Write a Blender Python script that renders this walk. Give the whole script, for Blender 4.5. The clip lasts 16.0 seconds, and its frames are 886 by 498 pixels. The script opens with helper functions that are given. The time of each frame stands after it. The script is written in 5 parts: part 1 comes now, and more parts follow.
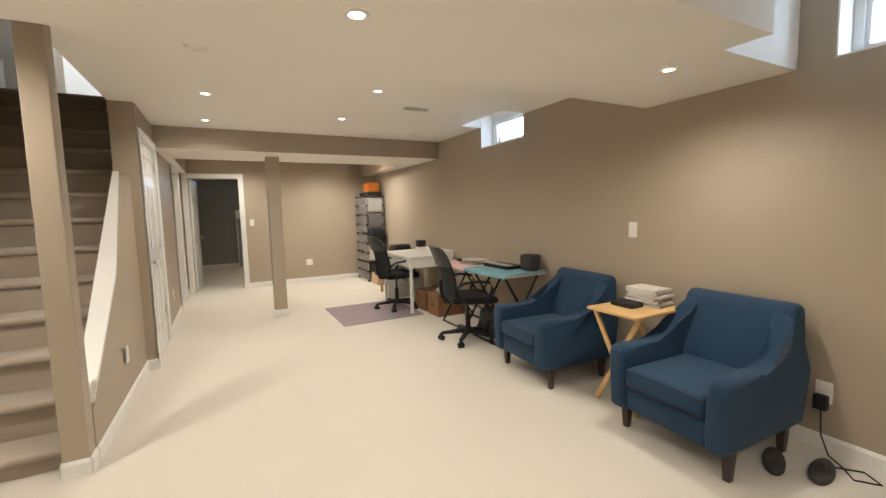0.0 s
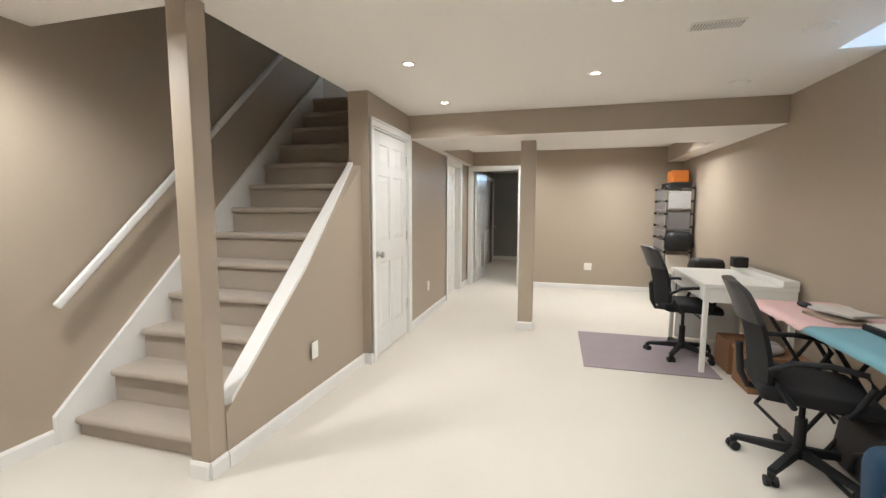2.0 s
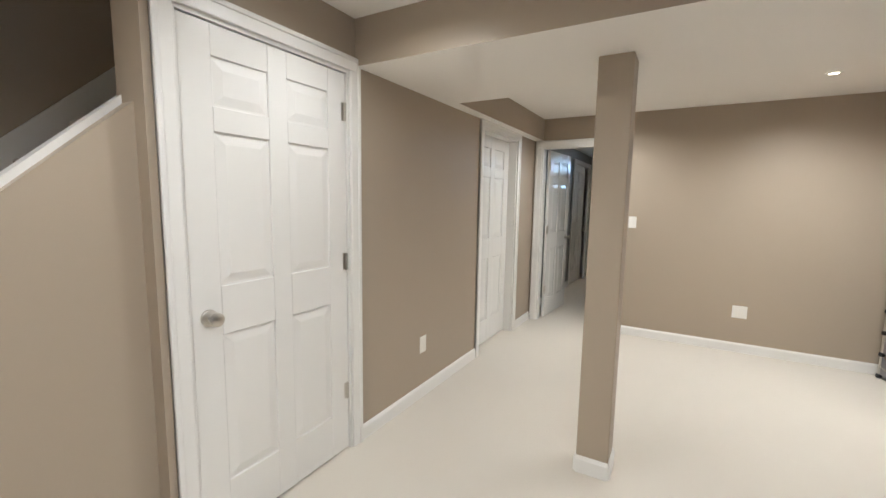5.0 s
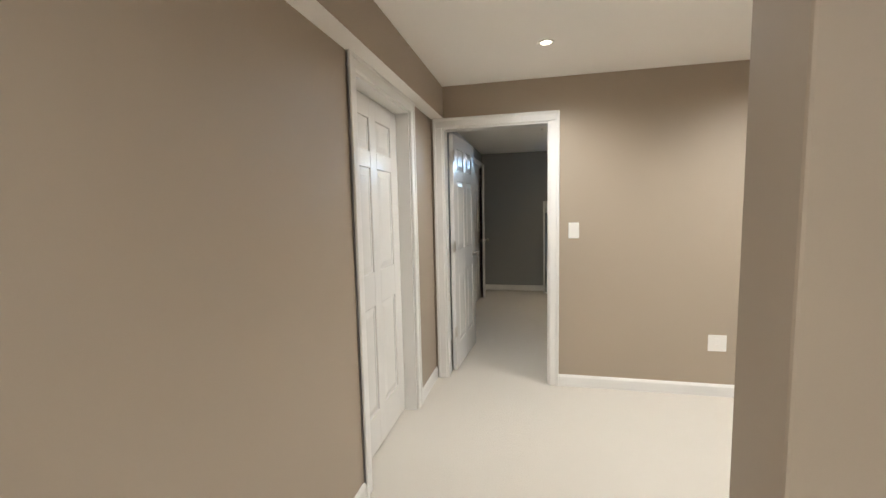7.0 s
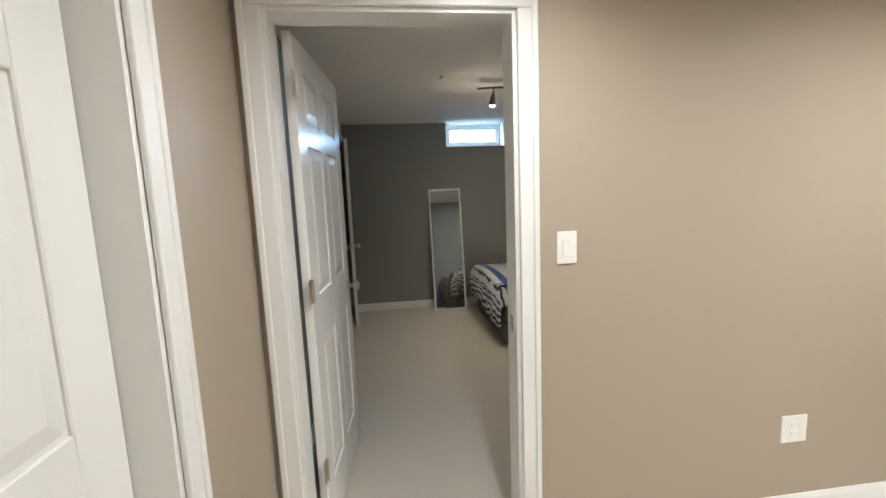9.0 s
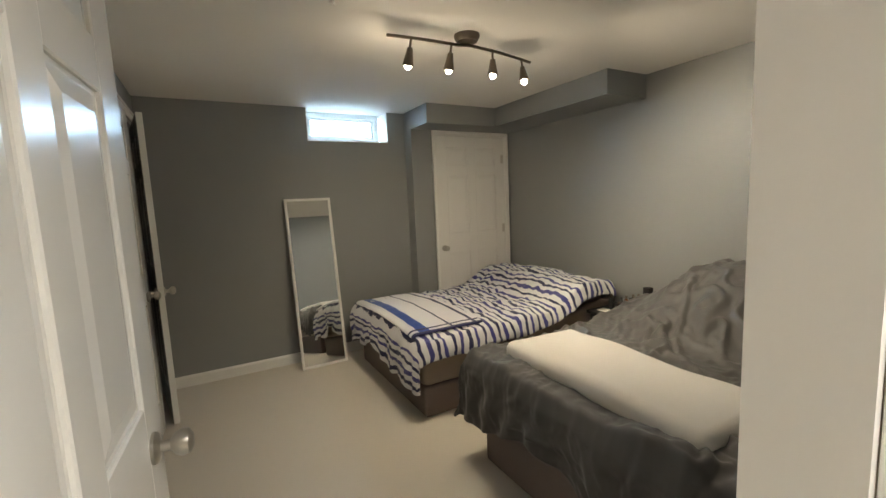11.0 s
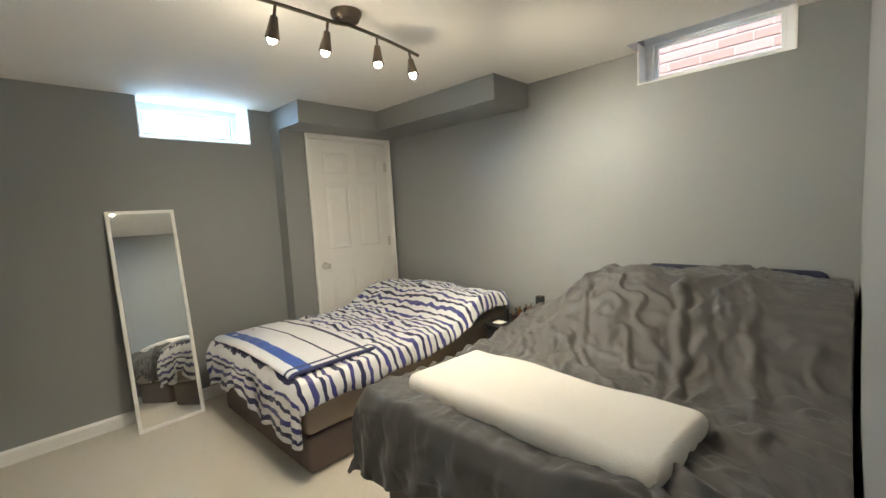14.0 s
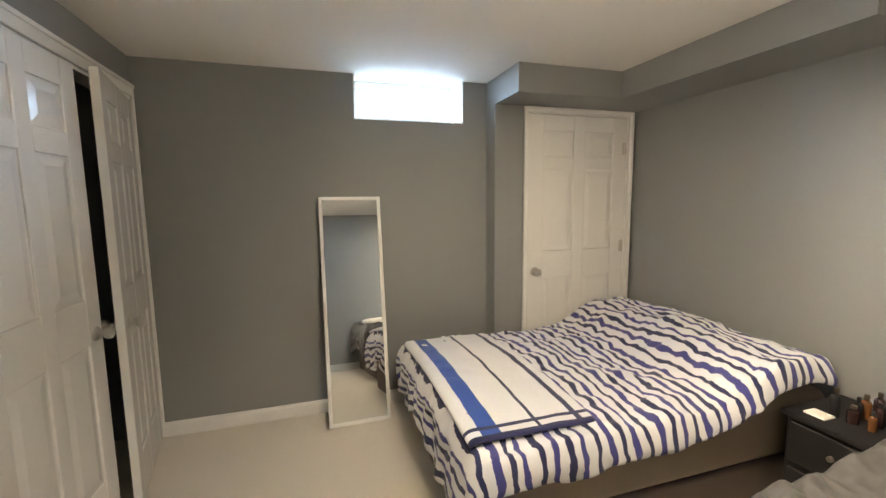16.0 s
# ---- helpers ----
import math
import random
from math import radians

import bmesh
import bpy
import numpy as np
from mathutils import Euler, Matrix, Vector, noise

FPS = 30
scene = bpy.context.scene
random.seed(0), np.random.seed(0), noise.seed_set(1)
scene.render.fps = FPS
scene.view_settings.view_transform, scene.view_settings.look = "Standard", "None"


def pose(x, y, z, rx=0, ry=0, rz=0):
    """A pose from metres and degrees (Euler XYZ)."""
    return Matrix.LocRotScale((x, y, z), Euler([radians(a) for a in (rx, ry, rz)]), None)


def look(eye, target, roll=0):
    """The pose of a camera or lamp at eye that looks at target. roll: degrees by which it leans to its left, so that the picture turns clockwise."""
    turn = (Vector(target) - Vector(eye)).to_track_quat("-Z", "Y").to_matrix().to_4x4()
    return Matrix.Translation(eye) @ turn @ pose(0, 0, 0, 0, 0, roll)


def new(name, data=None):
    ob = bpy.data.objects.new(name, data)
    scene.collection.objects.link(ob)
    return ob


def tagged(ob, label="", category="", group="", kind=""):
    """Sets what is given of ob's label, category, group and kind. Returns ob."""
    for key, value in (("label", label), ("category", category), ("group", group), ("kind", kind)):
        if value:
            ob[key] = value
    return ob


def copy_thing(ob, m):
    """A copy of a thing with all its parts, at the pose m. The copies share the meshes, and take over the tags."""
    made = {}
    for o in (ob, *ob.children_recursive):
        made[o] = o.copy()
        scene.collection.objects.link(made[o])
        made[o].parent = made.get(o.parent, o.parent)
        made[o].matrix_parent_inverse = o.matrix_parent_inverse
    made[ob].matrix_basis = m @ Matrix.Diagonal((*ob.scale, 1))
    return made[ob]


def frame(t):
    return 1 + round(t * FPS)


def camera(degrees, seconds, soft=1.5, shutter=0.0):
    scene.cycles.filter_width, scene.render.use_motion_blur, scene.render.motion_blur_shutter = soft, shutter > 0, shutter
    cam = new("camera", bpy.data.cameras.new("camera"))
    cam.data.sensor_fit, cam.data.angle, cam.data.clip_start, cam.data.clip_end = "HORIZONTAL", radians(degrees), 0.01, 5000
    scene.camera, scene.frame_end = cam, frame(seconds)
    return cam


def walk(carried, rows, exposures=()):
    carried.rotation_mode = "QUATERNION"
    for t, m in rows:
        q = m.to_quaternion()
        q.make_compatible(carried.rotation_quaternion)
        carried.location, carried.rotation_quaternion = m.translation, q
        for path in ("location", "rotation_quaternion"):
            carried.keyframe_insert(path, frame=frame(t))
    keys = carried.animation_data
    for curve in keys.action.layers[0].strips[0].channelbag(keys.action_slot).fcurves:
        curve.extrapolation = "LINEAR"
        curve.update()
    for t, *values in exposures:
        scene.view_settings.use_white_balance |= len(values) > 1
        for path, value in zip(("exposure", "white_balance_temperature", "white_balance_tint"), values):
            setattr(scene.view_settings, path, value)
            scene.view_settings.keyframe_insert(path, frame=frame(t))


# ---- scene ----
cam = camera(93.6, 16.0)
PATH = [
    (0, (0.177, -0.158, 1.35), (1.105, 1.604, 1.162), -1.4),
    (0.5, (0.474, 0.023, 1.358), (1.013, 1.939, 1.164), -0.8),
    (1, (0.734, 0.326, 1.367), (0.865, 2.313, 1.174), -0.4),
    (1.5, (0.95, 0.645, 1.371), (0.728, 2.623, 1.175), 0.1),
    (2, (1.099, 0.995, 1.361), (0.58, 2.916, 1.162), 0.2),
    (2.5, (1.184, 1.414, 1.378), (0.421, 3.252, 1.183), 0.1),
    (3, (1.242, 1.841, 1.391), (0.274, 3.578, 1.18), 0.2),
    (5.5, (0.995, 3.913, 1.407), (0.006, 5.635, 1.167), 1.0),
    (6, (0.805, 4.292, 1.412), (-0.039, 6.09, 1.179), 0.3),
    (6.5, (0.594, 4.632, 1.372), (-0.068, 6.506, 1.157), -0.6),
    (7, (0.391, 5.024, 1.388), (-0.051, 6.965, 1.192), -1.3),
    (7.5, (0.255, 5.439, 1.417), (0.015, 7.415, 1.221), -1.9),
    (8, (0.179, 5.86, 1.383), (0.098, 7.851, 1.215), -2.1),
    (8.5, (0.065, 6.354, 1.441), (0.181, 8.337, 1.208), -2.3),
    (9, (0.039, 6.825, 1.411), (0.271, 8.794, 1.146), -2.3),
    (9.5, (-0.003, 7.249, 1.414), (0.36, 9.197, 1.14), -2.7),
    (10, (-0.05, 7.621, 1.414), (0.52, 9.517, 1.134), -2.6),
    (12.5, (-0.101, 8.346, 1.37), (1.197, 9.86, 1.22), -3.6),
    (13, (-0.104, 8.345, 1.374), (1.229, 9.827, 1.218), -3.8),
    (13.5, (-0.067, 8.352, 1.365), (1.317, 9.783, 1.175), -3.5),
    (14, (0.054, 8.425, 1.37), (1.48, 9.813, 1.174), -3.1),
    (14.5, (0.219, 8.562, 1.389), (1.62, 9.975, 1.196), -2.5),
    (15, (0.307, 8.754, 1.391), (1.595, 10.269, 1.177), -1.8),
    (15.5, (0.373, 8.944, 1.418), (1.374, 10.66, 1.191), -1.2),
    (16, (0.453, 9.111, 1.442), (1.038, 11.008, 1.204), -0.6),
]
walk(cam, [(t, look(eye, target, roll)) for t, eye, target, roll in PATH], [(0, -0.3, 6800, 11), (1.2, -0.22, 6450, 10), (2.5, -0.04, 5800, 10), (5.5, -0.28, 5900, 10), (6.5, -0.33, 5900, 10), (7.5, 0.05, 6200, 10),
      (8.5, 0.05, 5950, 9), (9.2, 0.0, 5900, 9), (10, 0.08, 6700, 9), (12.5, 1.0, 5950, 6), (14.5, 1.1, 5950, 6), (15.5, 1.1, 6400, 10), (16, 1.15, 6450, 12)])

# ---- dimensions ----
WEST, EAST, FARY, SOUTH = -0.42, 2.98, 8.25, -2.6
CEIL, LOW, SOF = 2.315, 2.08, 2.055
STAIR_W, STAIR_E = -1.64, -0.61
BED_W, BED_E, BED_S, BED_N, BED_C = -0.50, 2.82, 8.37, 11.94, 2.25

# ---- world and sun ----
world = bpy.data.worlds.new("world")
scene.world = world
world.use_nodes = True
wn = world.node_tree
sky = wn.nodes.new("ShaderNodeTexSky")
sky.sky_type, sky.sun_disc, sky.sun_elevation, sky.sun_rotation = "NISHITA", False, radians(38), radians(200)
wn.links.new(sky.outputs[0], wn.nodes["Background"].inputs[0])
wn.nodes["Background"].inputs[1].default_value = 0.12
sun = new("sun", bpy.data.lights.new("sun", "SUN"))
sun.data.energy, sun.data.angle, sun.data.color = 4.5, radians(12), (1.0, 0.95, 0.9)
sun.matrix_world = look((0, 0, 0), (0.75, 0.35, -0.62))


# ---- lamps ----
# The pots at y -0.9 are unseen, added behind the start to light that end.
POTS = [(0.65, 1.36, SOF), (2.30, 1.28, SOF), (1.35, 3.13, CEIL), (0.12, 3.72, CEIL), (1.34, 4.23, CEIL), (0.09, 4.78, CEIL),
        (0.44, 7.57, CEIL), (1.94, 7.45, CEIL), (2.30, 6.85, CEIL), (0.4, -0.9, CEIL), (2.0, -0.9, CEIL), (-1.0, -0.9, CEIL), (-1.12, 2.15, CEIL)]
POT_POWER = 79.0


def lamp(name, kind, place, aim, energy, color, size=0.1, size_y=0.0, cone=0.0, blend=0.5, spread=180):
    data = bpy.data.lights.new(name, kind)
    data.energy, data.color = energy, color
    if kind == "AREA":
        data.size = size
        data.spread = radians(spread)
        if size_y:
            data.shape, data.size_y = "RECTANGLE", size_y
        else:
            data.shape = "DISK"
    else:
        data.shadow_soft_size = size
    if kind == "SPOT":
        data.spot_size, data.spot_blend = radians(cone), blend
    ob = new(name, data)
    ob.matrix_world = look(place, aim)
    return ob


WARM = (1.0, 0.96, 0.885)
POT_SHARE = {(-1.12, 2.15): 1.9, (0.4, -0.9): 1.2, (0.09, 4.78): 0.6, (0.12, 3.72): 0.7, (0.44, 7.57): 1.25, (1.94, 7.45): 1.3, (2.30, 6.85): 1.7}
for px, py, pz in POTS:
    lamp("pot_lamp", "SPOT", (px, py, pz - 0.012), (px, py, 0), POT_POWER * POT_SHARE.get((px, py), 1.0), WARM, 0.04, cone=160, blend=0.85)
DAY = (0.55, 0.75, 1.0)
lamp("daylight_south", "AREA", (EAST + 0.24, 0.44, 2.27), (EAST - 1, 0.44, 2.05), 7, DAY, 0.7, 0.3)
lamp("daylight_east", "AREA", (EAST + 0.24, 3.72, 2.27), (EAST - 1, 3.72, 2.05), 4.5, DAY, 0.7, 0.3)
lamp("daylight_bed_north", "AREA", (1.25, BED_N + 0.95, 2.55), (1.05, BED_N - 1, 1.7), 280, (0.50, 0.74, 1.0), 2.4, 1.0)
lamp("daylight_bed_east", "AREA", (BED_E + 0.66, 9.0, 2.86), (BED_E - 0.2, 9.0, 2.1), 5.5, DAY, 0.9, 0.3)
# Unseen area lamp without a fitting, added to brighten the wall atop the stairs.
lamp("landing_fill", "AREA", (-1.1, 6.0, 4.7), (-1.1, 7.6, 3.6), 30, (0.8, 0.9, 1.0), 0.8, spread=110)
BULBS = [(0.85, 10.08, 2.07), (1.09, 10.08, 2.10), (1.35, 10.05, 2.11), (1.57, 10.05, 2.07)]
for (bx, by, bz), aim, watts in zip(BULBS, ((1.7, 11.0, 0.3), (1.9, 10.6, 0.3), (2.8, 9.3, 0.55), (2.8, 8.7, 0.5)), (32, 36, 74, 80)):
    lamp("bulb_lamp", "SPOT", (bx, by, bz - 0.035), aim, watts, (1.0, 0.82, 0.58), 0.02, cone=140, blend=1.0)
    lamp("bulb_spill", "POINT", (bx, by, bz - 0.035), (bx, by, 0), 1.8, (1.0, 0.82, 0.58), 0.02)


# ---- materials ----
def mat(name, color, rough=0.6, metal=0.0, vary=0.06, scale=3.0, fine=120.0, bump=0.0, emit=0.0, sheen=0.0, coat=0.0, alt=None):
    m = bpy.data.materials.new(name)
    m.use_nodes = True
    nt = m.node_tree
    b = nt.nodes["Principled BSDF"]
    b.inputs["Roughness"].default_value = rough
    b.inputs["Metallic"].default_value = metal
    b.inputs["Sheen Weight"].default_value = sheen
    b.inputs["Coat Weight"].default_value = coat
    co = nt.nodes.new("ShaderNodeTexCoord")
    big = nt.nodes.new("ShaderNodeTexNoise")
    big.inputs["Scale"].default_value, big.inputs["Detail"].default_value = scale, 4
    small = nt.nodes.new("ShaderNodeTexNoise")
    small.inputs["Scale"].default_value, small.inputs["Detail"].default_value = fine, 3
    nt.links.new(co.outputs["Object"], big.inputs["Vector"])
    nt.links.new(co.outputs["Object"], small.inputs["Vector"])
    ramp = nt.nodes.new("ShaderNodeMix")
    ramp.data_type = "RGBA"
    lo = alt or tuple(c * (1 - vary) for c in color)
    hi = tuple(min(1, c * (1 + vary)) for c in color)
    ramp.inputs["A"].default_value, ramp.inputs["B"].default_value = (*lo, 1), (*hi, 1)
    mixer = nt.nodes.new("ShaderNodeMath")
    mixer.operation = "MULTIPLY_ADD"
    mixer.inputs[1].default_value = 0.5
    half = nt.nodes.new("ShaderNodeMath")
    half.operation = "MULTIPLY"
    half.inputs[1].default_value = 0.5
    nt.links.new(big.outputs["Fac"], mixer.inputs[0])
    nt.links.new(small.outputs["Fac"], half.inputs[0])
    nt.links.new(half.outputs[0], mixer.inputs[2])
    nt.links.new(mixer.outputs[0], ramp.inputs["Factor"])
    nt.links.new(ramp.outputs["Result"], b.inputs["Base Color"])
    if bump:
        bp = nt.nodes.new("ShaderNodeBump")
        bp.inputs["Strength"].default_value, bp.inputs["Distance"].default_value = bump, 0.004
        nt.links.new(small.outputs["Fac"], bp.inputs["Height"])
        nt.links.new(bp.outputs[0], b.inputs["Normal"])
    if emit:
        b.inputs["Emission Color"].default_value = (*color, 1)
        b.inputs["Emission Strength"].default_value = emit
    return m


TAUPE = mat("taupe_paint", (0.390, 0.323, 0.246), 0.5, vary=0.03, scale=1.2, fine=260, bump=0.06)
GREY = mat("grey_paint", (0.252, 0.256, 0.252), 0.5, vary=0.04, scale=1.2, fine=260, bump=0.06)
CEILING = mat("ceiling_paint", (0.86, 0.83, 0.78), 0.85, vary=0.02, scale=2, fine=300, bump=0.08)
WHITE = mat("white_trim_paint", (0.78, 0.765, 0.73), 0.34, vary=0.012, scale=3, fine=40, bump=0.006)
DOORWHITE = mat("white_door_paint", (0.78, 0.765, 0.73), 0.18, vary=0.010, scale=3, fine=40, bump=0.008)
CARPET = mat("cream_carpet", (0.67, 0.615, 0.53), 0.97, vary=0.12, scale=1.3, fine=420, bump=0.9, sheen=0.2)
STAIRCARPET = mat("beige_stair_carpet", (0.44, 0.375, 0.300), 0.97, vary=0.14, scale=5, fine=420, bump=0.9, sheen=0.2)
BLUE = mat("navy_upholstery", (0.007, 0.037, 0.082), 0.85, vary=0.25, scale=6, fine=500, bump=0.4, sheen=0.05)
BLACK = mat("black_plastic", (0.006, 0.006, 0.007), 0.6, vary=0.15, fine=200, bump=0.1)
MESH = mat("black_mesh_fabric", (0.008, 0.008, 0.009), 0.9, vary=0.3, fine=700, bump=0.5)
BROWNLEG = mat("dark_wood_leg", (0.045, 0.028, 0.02), 0.4, vary=0.3, scale=9)
STEEL = mat("satin_nickel", (0.55, 0.52, 0.47), 0.28, 1.0, vary=0.04)
DARKSTEEL = mat("black_steel", (0.02, 0.02, 0.022), 0.4, 0.6)
BULBGLOW = mat("bulb_glow", (1.0, 0.88, 0.70), 0.4, vary=0.0, emit=30)
GLOW = mat("lamp_glow", (1.0, 0.86, 0.66), 0.5, vary=0.0, emit=14)
PLASTICWHITE = mat("white_plastic", (0.80, 0.78, 0.73), 0.35, vary=0.01)
DESKWHITE = mat("white_laminate", (0.80, 0.79, 0.75), 0.3, vary=0.02)
PINE = mat("light_pine", (0.62, 0.40, 0.17), 0.45, vary=0.15, scale=14, fine=60)
CARDBOARD = mat("brown_box", (0.22, 0.11, 0.05), 0.7, vary=0.15, scale=8)
LILAC = mat("grey_lilac_mat", (0.31, 0.255, 0.27), 0.9, vary=0.15, scale=5, fine=400, bump=0.4)
SKYBLUE = mat("pale_blue_cloth", (0.16, 0.33, 0.38), 0.85, vary=0.08, scale=7, fine=300, bump=0.2)
PINK = mat("pale_pink_cloth", (0.62, 0.42, 0.40), 0.85, vary=0.08, scale=7, fine=300, bump=0.2)
PAPER = mat("paper", (0.7, 0.68, 0.62), 0.8, vary=0.06)
GREYCLOTH = mat("charcoal_sheet", (0.054, 0.051, 0.048), 0.65, vary=0.2, scale=5, fine=300, bump=0.2, sheen=0.15)
BEDGREY = mat("mushroom_bed_sheet", (0.26, 0.215, 0.18), 0.75, vary=0.12, scale=5, fine=300, bump=0.2)
THROW = mat("cream_fleece", (0.64, 0.605, 0.55), 0.95, vary=0.08, scale=12, fine=260, bump=0.8, sheen=0.5)
NAVY = mat("navy_cloth", (0.012, 0.018, 0.045), 0.8, vary=0.2, scale=8)
ORANGE = mat("orange_plastic", (0.55, 0.16, 0.02), 0.4)
SILVERBOX = mat("silver_plastic", (0.42, 0.41, 0.40), 0.35, vary=0.1)
RED = mat("red_plastic", (0.55, 0.03, 0.03), 0.4)
TAN = mat("tan_item", (0.55, 0.38, 0.24), 0.6)
OUTBRICK = mat("outside_brick", (0.42, 0.16, 0.10), 0.9, vary=0.2, scale=4, bump=0.4)
GROUNDMAT = mat("outside_soil", (0.12, 0.10, 0.08), 0.95, vary=0.3, scale=4, bump=0.5)
VINYL = mat("white_vinyl", (0.82, 0.82, 0.80), 0.3, vary=0.01)

MIRRORM = bpy.data.materials.new("mirror_glass")
MIRRORM.use_nodes = True
mb = MIRRORM.node_tree.nodes["Principled BSDF"]
mb.inputs["Base Color"].default_value, mb.inputs["Metallic"].default_value, mb.inputs["Roughness"].default_value = (0.86, 0.88, 0.87, 1), 1.0, 0.01
GLASS = bpy.data.materials.new("window_glass")
GLASS.use_nodes = True
gb = GLASS.node_tree.nodes["Principled BSDF"]
gb.inputs["Base Color"].default_value, gb.inputs["Roughness"].default_value = (0.95, 0.97, 1, 1), 0.02
gb.inputs["Transmission Weight"].default_value, gb.inputs["IOR"].default_value = 1.0, 1.1


# ---- mesh helpers ----
def add_box(bm, x0, x1, y0, y1, z0, z1, bevel=0.0, seg=2, m=None):
    r = bmesh.ops.create_cube(bm, size=1)
    vs = r["verts"]
    for v in vs:
        v.co = Vector((x0 + (v.co.x + 0.5) * (x1 - x0), y0 + (v.co.y + 0.5) * (y1 - y0), z0 + (v.co.z + 0.5) * (z1 - z0)))
    if m is not None:
        bmesh.ops.transform(bm, matrix=m, verts=vs)
    if bevel:
        es = {e for v in vs for e in v.link_edges}
        bmesh.ops.bevel(bm, geom=list(es), offset=bevel, segments=seg, affect="EDGES", profile=0.5)
    return bm


def add_cyl(bm, a, b, r0, r1=None, n=16):
    a, b = Vector(a), Vector(b)
    d = b - a
    m = Matrix.Translation((a + b) / 2) @ d.to_track_quat("Z", "Y").to_matrix().to_4x4()
    bmesh.ops.create_cone(bm, cap_ends=True, segments=n, radius1=r0, radius2=r0 if r1 is None else r1, depth=d.length, matrix=m)
    return bm


def add_lathe(bm, profile, m=None, n=24):
    """A turned body from (radius, height) pairs."""
    rings = []
    for r, h in profile:
        rings.append([bm.verts.new((m or Matrix()) @ Vector((r * math.cos(2 * math.pi * i / n), r * math.sin(2 * math.pi * i / n), h))) for i in range(n)])
    for a, b in zip(rings, rings[1:]):
        for i in range(n):
            bm.faces.new((a[i], a[(i + 1) % n], b[(i + 1) % n], b[i]))
    bm.faces.new(list(reversed(rings[0])))
    bm.faces.new(rings[-1])
    return bm


def add_tube(bm, pts, r, n=10):
    pts = [Vector(p) for p in pts]
    rings = []
    for i, p in enumerate(pts):
        d = (pts[min(i + 1, len(pts) - 1)] - pts[max(i - 1, 0)]).normalized()
        q = d.to_track_quat("Z", "Y").to_matrix()
        rings.append([bm.verts.new(p + q @ Vector((r * math.cos(2 * math.pi * k / n), r * math.sin(2 * math.pi * k / n), 0))) for k in range(n)])
    for a, b in zip(rings, rings[1:]):
        for k in range(n):
            try:
                bm.faces.new((a[k], a[(k + 1) % n], b[(k + 1) % n], b[k]))
            except ValueError:
                pass
    bm.faces.new(list(reversed(rings[0])))
    bm.faces.new(rings[-1])
    return bm


def add_prism(bm, poly, axis, lo, hi):
    """A polygon in the plane across an axis ('x', 'y' or 'z'), drawn out from lo to hi."""
    def at(p, h):
        return {"x": (h, p[0], p[1]), "y": (p[0], h, p[1]), "z": (p[0], p[1], h)}[axis]
    a = [bm.verts.new(at(p, lo)) for p in poly]
    b = [bm.verts.new(at(p, hi)) for p in poly]
    n = len(poly)
    bm.faces.new(a)
    bm.faces.new(list(reversed(b)))
    for i in range(n):
        bm.faces.new((a[i], b[i], b[(i + 1) % n], a[(i + 1) % n]))
    return bm


def mesh_object(name, bm, material, smooth=False):
    bmesh.ops.recalc_face_normals(bm, faces=bm.faces)
    me = bpy.data.meshes.new(name)
    bm.to_mesh(me)
    bm.free()
    for m in (material if isinstance(material, (list, tuple)) else [material]):
        me.materials.append(m)
    if smooth:
        me.shade_smooth()
        me.set_sharp_from_angle(angle=radians(35))
    return new(name, me)


def part(name, bm, material, parent, label="", smooth=False):
    ob = mesh_object(name, bm, material, smooth)
    ob.parent = parent
    if label:
        tagged(ob, label)
    return ob


def thing(name, label, category, group="", kind=""):
    return tagged(new(name), label, category, group, kind)


def single(name, bm, material, label, category="", group="", kind="", smooth=False):
    return tagged(mesh_object(name, bm, material, smooth), label, category, group, kind)


def structure(name, boxes, material, label="", bevel=0.0):
    bm = bmesh.new()
    for b in boxes:
        add_box(bm, *b, bevel=bevel)
    return tagged(mesh_object(name, bm, material), label, "", "", "structure")


def two_tone(ob, under):
    """Gives the faces that look down a second material."""
    ob.data.materials.append(under)
    for p in ob.data.polygons:
        if p.normal.z < -0.5:
            p.material_index = 1
    return ob


# ---- large structure ----
TOP = 2.6
structure("floor", [(-1.9, 3.2, -2.8, 12.4, -0.12, 0.0)], CARPET, "cream looped carpet over the whole basement floor")
W = 0.12
structure("wall_south", [(-1.76, 3.1, SOUTH - W, SOUTH, 0, TOP)], TAUPE, "taupe painted wall")
structure("wall_stair_west", [(STAIR_W - W, STAIR_W, SOUTH, 7.6, 0, 5.1)], TAUPE, "taupe painted wall beside the stairs")
WIN = [(0.05, 0.84), (3.32, 4.12)]
SILL = 2.07
e0, e1 = EAST, EAST + 0.27
structure("wall_east", [(e0, e1, SOUTH, WIN[0][0], 0, TOP), (e0, e1, WIN[0][1], WIN[1][0], 0, TOP), (e0, e1, WIN[1][1], FARY + W, 0, TOP),
                        (e0, e1, WIN[0][0], WIN[0][1], 0, SILL), (e0, e1, WIN[1][0], WIN[1][1], 0, SILL),
                        (e0, e1, WIN[0][0], WIN[0][1], 2.5, TOP), (e0, e1, WIN[1][0], WIN[1][1], 2.5, TOP)], TAUPE, "taupe painted wall with two high basement windows")
D1 = (4.322, 5.187, 2.05)
D2 = (6.83, 7.68, 2.02)
HW0, HW1 = -0.60, WEST
structure("wall_west", [(HW0, HW1, 4.23, D1[0], 0, CEIL), (HW0, HW1, D1[0], D1[1], D1[2], CEIL), (HW0, HW1, D1[1], D2[0], 0, CEIL),
                        (HW0, HW1, D2[0], D2[1], D2[2], CEIL), (HW0, HW1, D2[1], FARY, 0, CEIL)], TAUPE, "taupe painted wall with two closet doors")
